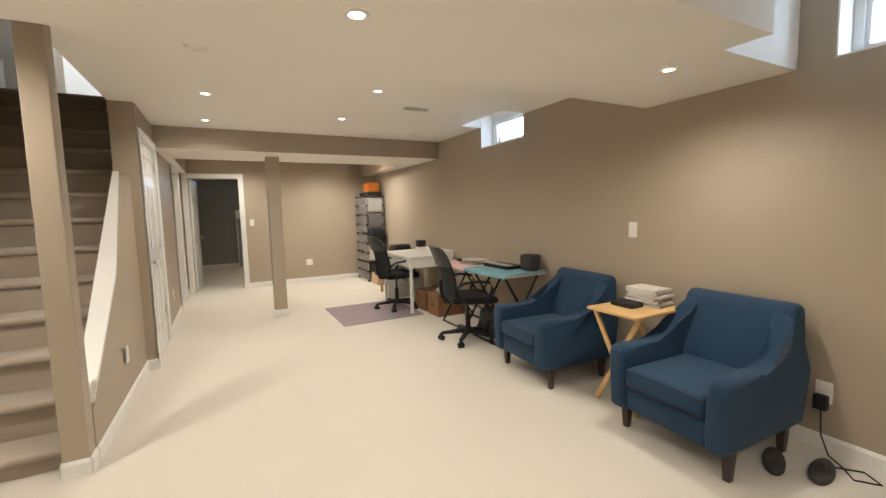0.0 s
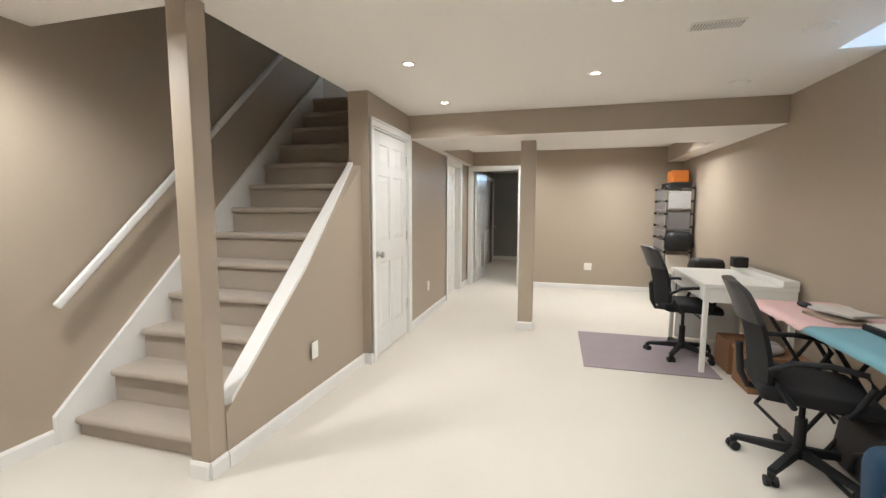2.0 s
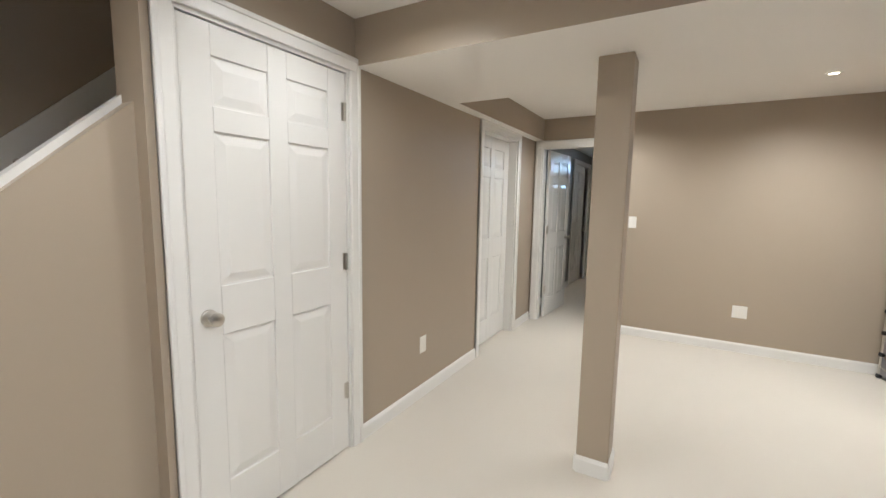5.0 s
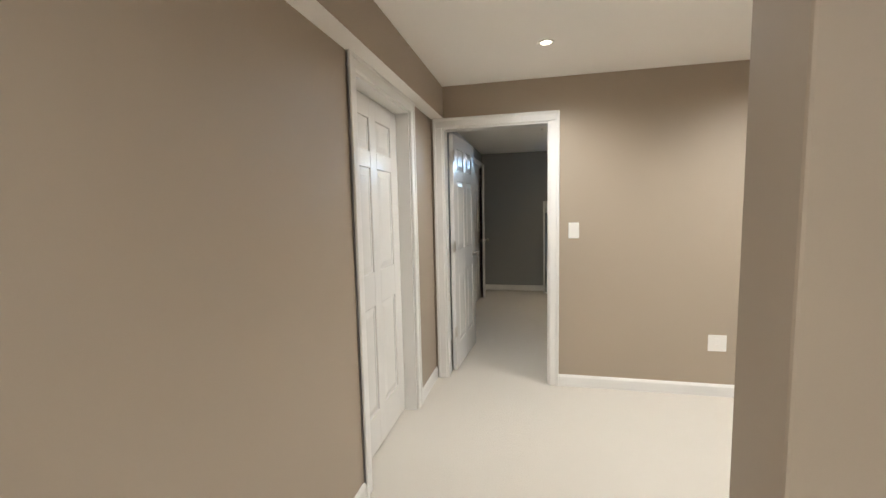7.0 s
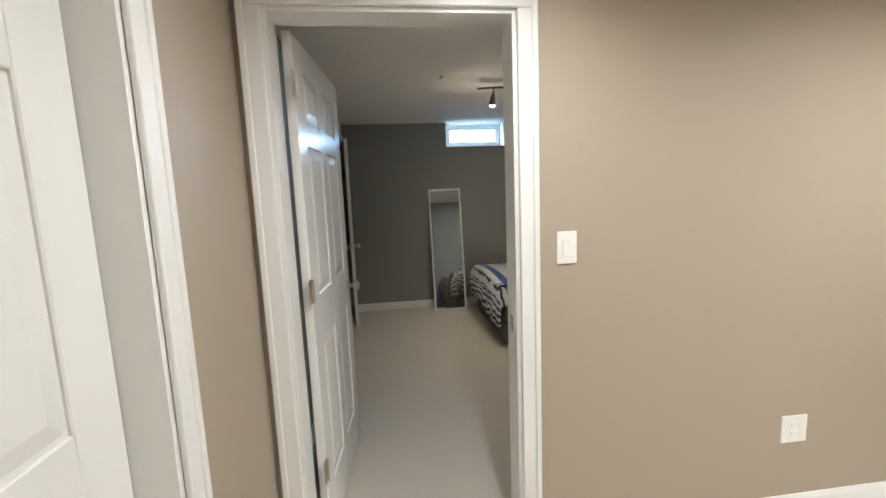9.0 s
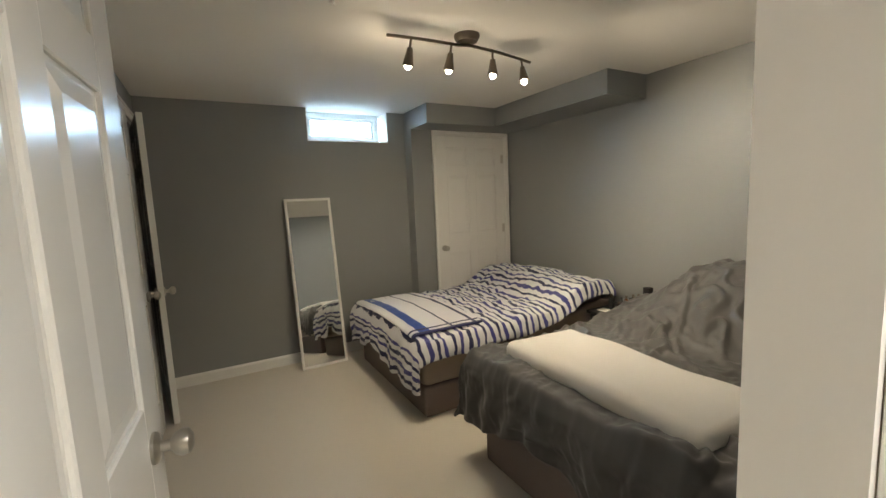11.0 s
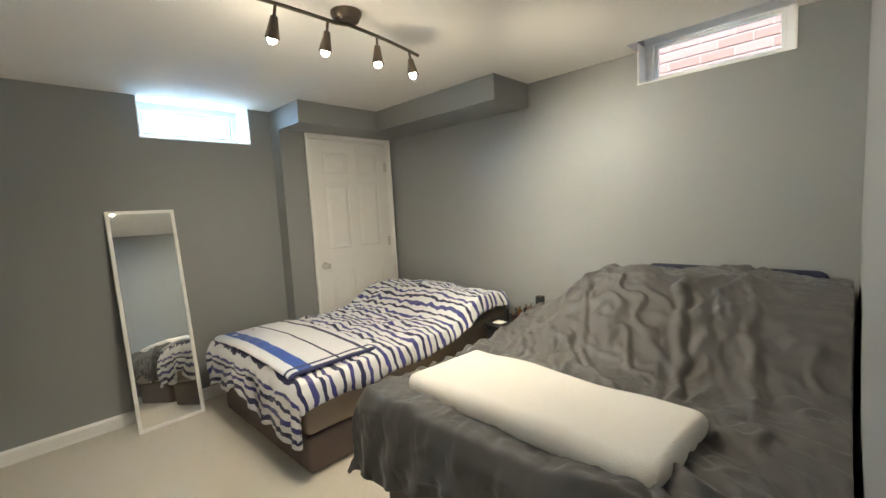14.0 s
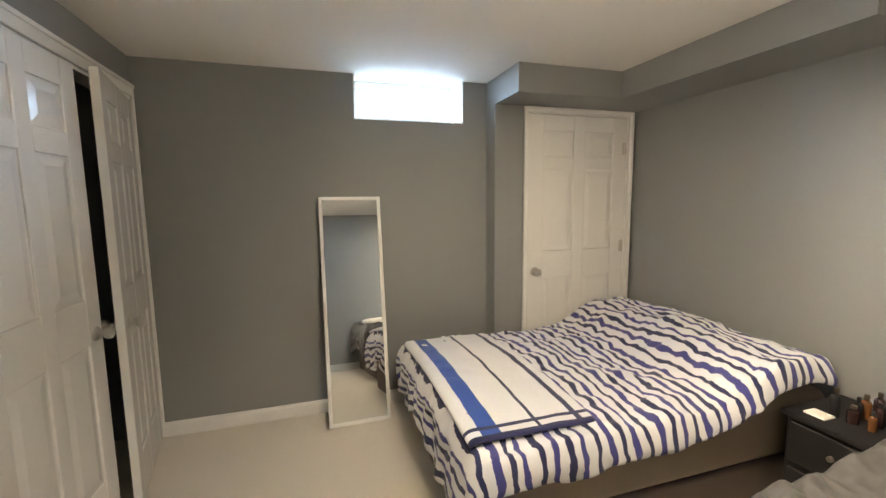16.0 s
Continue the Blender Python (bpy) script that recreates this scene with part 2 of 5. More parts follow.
DB = (-0.335, 0.485, 2.01)
structure("wall_north", [(HW0, DB[0], FARY, FARY + 0.06, 0, TOP), (DB[0], DB[1], FARY, FARY + 0.06, DB[2], TOP), (DB[1], e0, FARY, FARY + 0.06, 0, TOP)], TAUPE, "taupe painted wall around the bedroom doorway")
structure("wall_bedroom_south", [(BED_W - W, DB[0], FARY + 0.06, BED_S, 0, TOP), (DB[0], DB[1], FARY + 0.06, BED_S, DB[2], TOP), (DB[1], BED_E, FARY + 0.06, BED_S, 0, TOP)], GREY, "grey painted bedroom wall")
DC = (10.58, 11.93, 2.03)
structure("wall_bedroom_west", [(BED_W - W, BED_W, BED_S, DC[0], 0, TOP), (BED_W - W, BED_W, DC[0], DC[1], DC[2], TOP), (BED_W - W, BED_W, DC[1], BED_N, 0, TOP)], GREY, "grey painted bedroom wall with a double closet door")
structure("closet_back", [(BED_W - 0.75, BED_W - 0.7, DC[0] - 0.15, DC[1] + 0.15, 0, 2.3), (BED_W - 0.7, BED_W - W, DC[0] - 0.15, DC[0] - 0.05, 0, 2.3), (BED_W - 0.7, BED_W - W, DC[1] + 0.05, DC[1] + 0.15, 0, 2.3), (BED_W - 0.75, BED_W - W, DC[0] - 0.15, DC[1] + 0.15, 2.3, 2.4), (-1.3, BED_W - W, DC[0] - 0.15, DC[1] + 0.15, -0.05, -0.001)], GREY, "dark inside of the closet")
BW = (0.73, 1.485, 1.965)
structure("wall_bedroom_north", [(BED_W - W, BW[0], BED_N, BED_N + 0.27, 0, TOP), (BW[0], BW[1], BED_N, BED_N + 0.27, 0, BW[2]), (BW[1], BED_E + W, BED_N, BED_N + 0.27, 0, TOP)], GREY, "grey painted bedroom wall with a small high window")
BE = (8.62, 9.37, 2.055)
structure("wall_bedroom_east", [(BED_E, BED_E + 0.27, BED_S, BE[0], 0, TOP), (BED_E, BED_E + 0.27, BE[0], BE[1], 0, BE[2]), (BED_E, BED_E + 0.27, BE[1], BED_N, 0, TOP)], GREY, "grey painted bedroom wall with a high window")
CLY = 11.79
CD = (1.90, 2.778, 2.055)
structure("wall_closet", [(1.66, CD[0], CLY, CLY + 0.1, 0, LOW), (CD[0], CD[1], CLY, CLY + 0.1, CD[2], LOW), (CD[1], BED_E, CLY, CLY + 0.1, 0, LOW), (1.66, 1.76, CLY + 0.1, BED_N, 0, LOW)], GREY, "grey painted closet wall")
# ceilings
NX = 2.28
ceil_boxes = [(STAIR_E + 0.01, NX, SOUTH, FARY, CEIL, TOP), (STAIR_W, STAIR_E + 0.01, SOUTH, 2.67, CEIL, TOP),
              (NX, EAST, SOUTH, WIN[0][0], CEIL, TOP), (NX, EAST, WIN[0][0], 1.0, 2.5, TOP), (NX, EAST, 1.0, WIN[1][0], CEIL, TOP),
              (NX, 2.70, WIN[1][0], WIN[1][1], CEIL, TOP), (2.70, EAST, WIN[1][0], WIN[1][1], 2.5, TOP), (NX, EAST, WIN[1][1], FARY, CEIL, TOP)]
structure("ceiling", ceil_boxes, CEILING, "smooth off-white ceiling")
bm = bmesh.new()
add_box(bm, BED_W, 2.64, BED_S, BED_N, BED_C, TOP)
add_box(bm, 2.64, BED_E, BED_S, BE[0], BED_C, TOP)
add_box(bm, 2.64, BED_E, BE[1], BED_N, BED_C, TOP)
add_prism(bm, [(2.64, BED_C), (BED_E, 2.375), (BED_E, TOP), (2.64, TOP)], "y", BE[0], BE[1])
tagged(mesh_object("ceiling_bedroom", bm, CEILING), "smooth off-white bedroom ceiling cut up over the window", "", "", "structure")
structure("window_head", [(BED_E - 0.004, BED_E + 0.27, BE[0], BE[1], 2.36, 2.40)], CEILING, "white painted window head")
bm = bmesh.new()
add_prism(bm, [(-0.60, 0.80), (NX, 0.80), (NX, 1.0), (EAST, 1.0), (EAST, 1.91), (-0.60, 1.91)], "z", SOF, CEIL)
two_tone(tagged(mesh_object("soffit", bm, CEILING), "dropped ceiling box across the room", "", "", "structure"), CEILING)
two_tone(structure("beam", [(WEST, EAST, 5.233, 6.2, LOW, CEIL)], TAUPE, "boxed ceiling beam with taupe sides and white underside"), CEILING)
two_tone(structure("duct_box_west", [(WEST, -0.32, 6.2, FARY, LOW, CEIL)], TAUPE, "narrow boxed duct along the wall"), CEILING)
two_tone(structure("duct_box_east", [(2.75, EAST, 6.2, FARY, LOW, CEIL)], TAUPE, "boxed duct along the wall"), CEILING)
structure("bulkhead_bedroom", [(2.40, BED_E, 10.15, 11.45, LOW, BED_C), (1.66, BED_E, 11.45, BED_N, LOW, BED_C)], GREY, "grey boxed bulkhead under the bedroom ceiling")
structure("window_lintel", [(EAST + 0.16, EAST + 0.27, *WIN[0], 2.42, 2.5), (EAST + 0.16, EAST + 0.27, *WIN[1], 2.42, 2.5), (BW[0], BW[1], BED_N, BED_N + 0.27, BED_C, TOP)], CEILING, "white painted window head")
# column
structure("column", [(0.715, 0.873, 5.635, 5.795, 0, LOW)], TAUPE, "square taupe boxed column", 0.006)

# ---- stairs ----
RISE, RUN, Y0, FIRST = 0.205, 0.2175, 2.721, 0.125
NST = 13
structure("post", [(-0.640, -0.524, 2.58, 2.692, 0, CEIL)], TAUPE, "square taupe boxed post at the foot of the stairs", 0.006)
bm = bmesh.new()
add_prism(bm, [(2.69, 0), (4.23, 0), (4.23, 1.71), (2.69, 0.295)], "x", -0.60, -0.49)
for v in bm.verts:
    if v.co.x > -0.55 and v.co.y < 3:
        v.co.x = -0.518
tagged(mesh_object("wall_stair_knee", bm, TAUPE), "taupe sloping half wall beside the stairs", "", "", "structure")
structure("wall_stair_upper", [(-0.60, -0.49, 4.35, 7.6, CEIL, 5.1)], TAUPE, "taupe wall above the ceiling beside the stairwell")
structure("wall_stair_header", [(STAIR_W, -0.60, 2.55, 2.67, TOP, 5.1), (-0.60, -0.49, 2.5, 4.35, TOP, 5.1)], TAUPE, "taupe wall around the stairwell")
structure("landing", [(STAIR_W, -0.60, Y0 + RUN * NST - 0.02, 7.6, 2.45, FIRST + RISE * (NST - 1))], STAIRCARPET, "upper landing")
structure("wall_landing", [(STAIR_W - W, -0.49, 7.6, 7.72, 2.4, 5.1)], WHITE, "pale wall at the top of the stairs")
structure("ceiling_landing", [(STAIR_W - W, -0.49, 2.5, 7.72, 5.1, 5.2)], CEILING, "off-white ceiling above the stairwell")
stairs = thing("stairs", "carpeted basement stairs in beige loop pile", "stairs")
for i in range(NST):
    z0, z1, y0 = max(0, FIRST + RISE * (i - 1)), FIRST + RISE * i, Y0 + RUN * i
    bm = bmesh.new()
    add_box(bm, STAIR_W + 0.03, -0.605, y0 - 0.035, y0 + RUN + 0.01, z1 - 0.045, z1, bevel=0.018, seg=3)
    part("tread", bm, STAIRCARPET, stairs, smooth=True)
    bm = bmesh.new()
    add_box(bm, STAIR_W + 0.03, -0.605, y0, y0 + RUN, max(z0 - 0.02, 0), z1 - 0.04)
    part("riser", bm, STAIRCARPET, stairs)
bm = bmesh.new()
L = RUN * NST
add_prism(bm, [(2.60, 0), (2.60, 0.165), (Y0 + L, 0.175 + 0.932 * (L + Y0 - 2.60)), (Y0 + L, RISE * NST - 0.4), (Y0 + 0.2, 0)], "x", STAIR_W, STAIR_W + 0.028)
tagged(mesh_object("stair_skirt", bm, WHITE), "white stair skirt board", "", "", "structure")
bm = bmesh.new()
add_prism(bm, [(2.692, 0.297), (4.228, 1.708), (4.228, 1.738), (2.70, 0.335), (2.692, 0.32)], "x", -0.606, -0.485)
bmesh.ops.bisect_plane(bm, geom=bm.verts[:] + bm.edges[:] + bm.faces[:], plane_co=(0, 3.4, 0), plane_no=(0, 1, 0))
for v in bm.verts:
    if v.co.x > -0.55:
        v.co.x -= 0.008 + 0.072 * max(0, v.co.y - 3.4) / 0.83 + 0.024 * max(0, 3.4 - v.co.y) / 0.7
        if v.co.y < 2.75:
            v.co.y, v.co.z = v.co.y + 0.04, v.co.z + 0.037
tagged(mesh_object("knee_wall_cap", bm, WHITE), "white sloping cap on the half wall", "", "", "structure")


# ---- trims and doors ----
def baseboard(name, x0, y0, x1, y1, side, h=0.09, d=0.012):
    """Along a wall from one point to the other; side is the way it stands out."""
    bm = bmesh.new()
    xs, ys = sorted((x0, x1)), sorted((y0, y1))
    if x0 == x1:
        a, b = (xs[0], xs[0] + d * side) if side > 0 else (xs[0] + d * side, xs[0])
        prof = [(x0, 0), (x0 + d * side, 0), (x0 + d * side, h - 0.018), (x0 + d * side * 0.35, h), (x0, h)]
        add_prism(bm, prof, "y", ys[0], ys[1])
    else:
        prof = [(y0, 0), (y0 + d * side, 0), (y0 + d * side, h - 0.018), (y0 + d * side * 0.35, h), (y0, h)]
        add_prism(bm, prof, "x", xs[0], xs[1])
    return tagged(mesh_object(name, bm, WHITE), "white moulded baseboard", "", "", "structure")


TW, TD = 0.066, 0.016
baseboard("baseboard", WEST, D1[1] + TW, WEST, D2[0] - TW, 1)
baseboard("baseboard", WEST, D2[1] + TW, WEST, FARY, 1)
baseboard("baseboard", WEST, 4.23, WEST, D1[0] - TW, 1)
baseboard("baseboard", -0.49, 4.23, WEST + 0.012, 4.23, -1)
kb_ = baseboard("baseboard", -0.49, 2.69, -0.49, 4.23, 1)
for v in kb_.data.vertices:
    if v.co.y < 3:
        v.co.x -= 0.028
baseboard("baseboard", DB[1] + TW, FARY, EAST, FARY, -1)
baseboard("baseboard", EAST, SOUTH, EAST, FARY, -1)
baseboard("baseboard", STAIR_W, SOUTH, STAIR_W, 2.60, 1)
baseboard("baseboard", STAIR_W, SOUTH, EAST, SOUTH, 1)
for a in ((-0.640, 2.58, -0.524, 2.58, -1), (-0.524, 2.58, -0.524, 2.692, 1), (-0.640, 2.58, -0.640, 2.67, -1)):
    baseboard("baseboard", *a)
for a in ((0.715, 5.635, 0.873, 5.635, -1), (0.873, 5.635, 0.873, 5.795, 1), (0.715, 5.795, 0.873, 5.795, 1), (0.715, 5.635, 0.715, 5.795, -1)):
    baseboard("baseboard", *a)
baseboard("baseboard", BED_W, BED_N, 1.66, BED_N, -1)
baseboard("baseboard", 1.66, CLY, 1.66, BED_N, -1)
baseboard("baseboard", 1.66, CLY, CD[0] - 0.03, CLY, -1)
baseboard("baseboard", BED_E, BED_S, BED_E, CLY, -1)
baseboard("baseboard", DB[1] + TW, BED_S, BED_E, BED_S, 1)
baseboard("baseboard", BED_W, BED_S, BED_W, DC[0] - TW, 1)
baseboard("baseboard", BED_W, DC[1] + TW, BED_W, BED_N, 1)


def casing(name, a, b, top, face, out, axis, depth, width=TW):
    """Trim round a doorway from a to b, on the wall face, standing out to one side, with jambs through the wall."""
    bm = bmesh.new()

    def put(u0, u1, z0, z1, w0, w1, bev=0.005):
        w0, w1 = sorted((w0, w1))
        if axis == "y":
            add_box(bm, w0, w1, u0, u1, z0, z1, bevel=bev)
        else:
            add_box(bm, u0, u1, w0, w1, z0, z1, bevel=bev)
    o = face + out * TD
    put(a - width, a + 0.004, 0, top - 0.004, face, o)
    put(b - 0.004, b + width, 0, top - 0.004, face, o)
    put(a - width, b + width, top - 0.004, top + width, face, o)
    put(a - width, a - width + 0.022, 0, top + width - 0.002, face, o + out * 0.006)
    put(b + width - 0.022, b + width, 0, top + width - 0.002, face, o + out * 0.006)
    put(a - width + 0.022, b + width - 0.022, top + width - 0.022, top + width, face, o + out * 0.006)
    put(a, a + 0.018, 0, top, face - out * 0.001, face - out * depth, 0)
    put(b - 0.018, b, 0, top, face - out * 0.001, face - out * depth, 0)
    put(a + 0.018, b - 0.018, top - 0.018, top, face - out * 0.001, face - out * depth, 0)
    return tagged(mesh_object(name, bm, WHITE), "white moulded door casing", "", "", "structure")


casing("door_frame_1", D1[0], D1[1], D1[2], WEST, 1, "y", 0.12)
casing("door_frame_2", D2[0], D2[1], D2[2], WEST, 1, "y", 0.14)
casing("door_frame_3", DB[0], DB[1], DB[2], FARY, -1, "x", 0.12)
casing("door_frame_4", DC[0], DC[1], DC[2], BED_W, 1, "y", 0.1)
casing("door_frame_5", CD[0], CD[1], CD[2], CLY, -1, "x", 0.09, 0.022)


def six_panel(name, width, height, label, knobs=(), hinges=(), rows=((0.228, 0.85), (1.05, 1.64), (1.735, 1.915)), lever=False):
    """A six-panel door that hangs along x from 0 to its width; its faces look along y, 35 mm thick."""
    d = thing(name, label, "door", "", "structure")
    t = 0.035
    rows = [(a * height / 2.03, b * height / 2.03) for a, b in rows]
    st, mid = 0.112 * width / 0.76, 0.09 * width / 0.76
    cols = [(st, (width - mid) / 2), ((width + mid) / 2, width - st)]
    bm = bmesh.new()
    add_box(bm, 0.001, width - 0.001, 0.0085, t - 0.0085, 0.001, height - 0.001)
    for x0, x1 in ((0, st), (cols[0][1], cols[1][0]), (width - st, width)):
        add_box(bm, x0, x1, 0, t, 0, height, bevel=0.003, seg=1)
    edges = [0] + [v for r in rows for v in r] + [height]
    for z0, z1 in zip(edges[::2], edges[1::2]):
        for x0, x1 in cols:
            add_box(bm, x0 - 0.002, x1 + 0.002, 0.0004, t - 0.0004, z0, z1, bevel=0.003, seg=1)
    part("leaf", bm, DOORWHITE, d)
    for x0, x1 in cols:
        for z0, z1 in rows:
            bm = bmesh.new()
            g = 0.009
            for y_in, y_out in ((0.0085, 0.0015), (t - 0.0085, t - 0.0015)):
                lo = [(x0 + g, z0 + g), (x1 - g, z0 + g), (x1 - g, z1 - g), (x0 + g, z1 - g)]
                k = 0.034
                hi = [(x0 + g + k, z0 + g + k), (x1 - g - k, z0 + g + k), (x1 - g - k, z1 - g - k), (x0 + g + k, z1 - g - k)]
                a = [bm.verts.new((p[0], y_in, p[1])) for p in lo]
                b = [bm.verts.new((p[0], y_out, p[1])) for p in hi]
                bm.faces.new(b)
                for i in range(4):
                    bm.faces.new((a[i], a[(i + 1) % 4], b[(i + 1) % 4], b[i]))
            part("panel", bm, DOORWHITE, d)
    for kx, kz, r in knobs:
        for sgn, y0 in ((-1, 0), (1, t)):
            bm = bmesh.new()
            m = Matrix.Translation((kx, y0, kz)) @ Matrix.Rotation(radians(90 * sgn), 4, "X").inverted()
            add_lathe(bm, [(r * 1.15, 0), (r * 1.15, 0.006), (r * 0.95, 0.011), (r * 0.42, 0.014), (r * 0.40, 0.03), (r * 0.8, 0.038), (r, 0.05), (r * 0.92, 0.062), (r * 0.5, 0.069)], m)
            part("door_handle", bm, STEEL, d, "round satin nickel knob", True)
    for hx, hz in hinges:
        bm = bmesh.new()
        if hx < 0:
            add_box(bm, -0.039, 0.008, -0.0035, -0.0005, hz - 0.045, hz + 0.045, bevel=0.001, seg=1)
        add_cyl(bm, (hx, -0.006, hz - 0.045), (hx, -0.006, hz + 0.045), 0.007, n=10)
        add_box(bm, min(hx, hx + (0.02 if hx < width / 2 else -0.02)), max(hx, hx + (0.02 if hx < width / 2 else -0.02)), -0.002, 0.0, hz - 0.045, hz + 0.045)
        part("hinge", bm, STEEL, d, "nickel hinge", True)
    return d


def stand(ob, x, y, z=0.0, turn=0.0, s=1.0):
    ob.matrix_world = pose(x, y, z, 0, 0, turn) @ Matrix.Scale(s, 4)
    return ob


# closed closet door by the stairs; its face looks to +x, hinges at the far end
d1 = six_panel("door_1", D1[1] - D1[0] - 0.042, D1[2] - 0.03, "closed white six-panel door with a nickel knob", [(0.065, 0.93, 0.028)],
               [(0.812, 0.34), (0.812, 1.06), (0.812, 1.83)])
stand(d1, WEST - 0.010, D1[0] + 0.021, 0.008, 90)
d2 = six_panel("door_2", D2[1] - D2[0] - 0.042, D2[2] - 0.03, "closed narrow white six-panel closet door", [(0.045, 0.92, 0.012)], [])
stand(d2, WEST - 0.085, D2[0] + 0.021, 0.008, 90)
d3 = six_panel("door_3", DB[1] - DB[0] - 0.050, DB[2] - 0.03, "white six-panel bedroom door standing open", [(0.685, 0.93, 0.027)],
               [(-0.004, 0.34), (-0.004, 1.06), (-0.004, 1.80)])
stand(d3, DB[0] + 0.060, BED_S + 0.022, 0.008, 86)
LW_ = (DC[1] - DC[0]) / 2 - 0.02
d4 = six_panel("door_4", LW_, DC[2] - 0.03, "white six-panel leaf of a double closet door", [(LW_ - 0.055, 0.88, 0.027)], [])
stand(d4, BED_W + 0.006, DC[0] + 0.018, 0.008, 87)
d5 = six_panel("door_5", LW_, DC[2] - 0.03, "white six-panel closet leaf standing slightly ajar", [(LW_ - 0.055, 0.88, 0.027)], [(0.0, 0.34), (0.0, 1.06), (0.0, 1.8)])
stand(d5, BED_W - 0.03, DC[1] - 0.018, 0.008, -80)
d6 = six_panel("door_6", CD[1] - CD[0] - 0.04, CD[2] - 0.03, "closed white six-panel door behind the bed", [(0.06, 0.90, 0.027)], [(0.815, 0.34), (0.815, 1.06), (0.815, 1.8)])
stand(d6, CD[0] + 0.02, CLY + 0.004, 0.008, 0)


# ---- windows ----
def window(name, axis, plane, out, a, b, z0, z1, label, f=0.05):
    """A vinyl window in a wall opening; plane is where its frame stands."""
    w = thing(name, label, "window", "", "structure")

    def box(bm, u0, u1, v0, v1, d0, d1, bev=0.004):
        p0, p1 = sorted((plane + out * d0, plane + out * d1))
        if axis == "x":
            add_box(bm, p0, p1, u0, u1, v0, v1, bevel=bev)
        else:
            add_box(bm, u0, u1, p0, p1, v0, v1, bevel=bev)
    bm = bmesh.new()
    box(bm, a, b, z0, z0 + f, 0, 0.07)
    box(bm, a, b, z1 - f, z1, 0, 0.07)
    box(bm, a, a + f, z0 + f, z1 - f, 0, 0.07)
    box(bm, b - f, b, z0 + f, z1 - f, 0, 0.07)
    part("window_frame", bm, VINYL, w)
    s = 0.022
    g0, g1, h0, h1 = a + f, b - f, z0 + f, z1 - f
    bm = bmesh.new()
    box(bm, g0, g1, h0, h0 + s, 0.02, 0.05, 0.003)
    box(bm, g0, g1, h1 - s, h1, 0.02, 0.05, 0.003)
    box(bm, g0, g0 + s, h0 + s, h1 - s, 0.02, 0.05, 0.003)
    box(bm, g1 - s, g1, h0 + s, h1 - s, 0.02, 0.05, 0.003)
    part("sash", bm, VINYL, w)
    bm = bmesh.new()
    box(bm, g0 + s, g1 - s, h0 + s, h1 - s, 0.033, 0.037, 0)
    p = part("pane", bm, GLASS, w)
    p.visible_shadow = False
    return w


window("window_1", "x", EAST + 0.16, 1, WIN[0][0], WIN[0][1], SILL, 2.42, "high white vinyl basement window")
window("window_2", "x", EAST + 0.16, 1, WIN[1][0], WIN[1][1], SILL, 2.42, "high white vinyl basement window")
window("window_3", "y", BED_N + 0.17, 1, BW[0] + 0.01, BW[1] - 0.03, BW[2] + 0.01, BED_C, "small high white vinyl bedroom window", f=0.045)
window("window_4", "x", BED_E + 0.11, 1, BE[0], BE[1], BE[2] - 0.022, 2.36, "high white vinyl bedroom window facing brick", f=0.055)


def liner(name, axis, w0, w1, a, b, z0, z1, t=0.008):
    """White-painted reveal boards on the sides and sill of a window opening."""
    bm = bmesh.new()
    for (u0, u1, v0, v1) in ((a, b, z0, z0 + t), (a, a + t, z0 + t, z1), (b - t, b, z0 + t, z1)):
        if axis == "x":
            add_box(bm, w0, w1, u0, u1, v0, v1)
        else:
            add_box(bm, u0, u1, w0, w1, v0, v1)
    return tagged(mesh_object(name, bm, CEILING), "white painted window reveal", "", "", "structure")


liner("window_reveal_1", "x", EAST + 0.001, EAST + 0.16, *WIN[0], SILL, 2.5)
liner("window_reveal_2", "x", EAST + 0.001, EAST + 0.16, *WIN[1], SILL, 2.5)
liner("window_reveal_3", "y", BED_N + 0.001, BED_N + 0.19, BW[0], BW[1], BW[2], BED_C)
liner("window_reveal_4", "x", BED_E - 0.006, BED_E + 0.13, BE[0], BE[1], BE[2], 2.3)

# outside, seen only through the windows
structure("ground", [(4.1, 30, -20, 40, 1.80, 1.86), (-30, -2.2, -20, 40, 1.80, 1.86), (-2.2, 3.5, 12.6, 40, 1.80, 1.86), (-2.2, 3.5, -20, -3.2, 1.80, 1.86)], GROUNDMAT, "bare soil outside")
nb = structure("wall_neighbour", [(3.86, 4.1, -6, 14, 1.2, 6.5)], mat("mortar", (0.50, 0.41, 0.37), 0.95, vary=0.1, scale=20, bump=0.5), "brick wall of the neighbouring house")
structure("window_well", [(3.2, 3.9, -6, 14, 1.70, 1.76)], GROUNDMAT, "gravelly soil below the windows")

# ---- main room furniture ----
rng = random.Random(7)


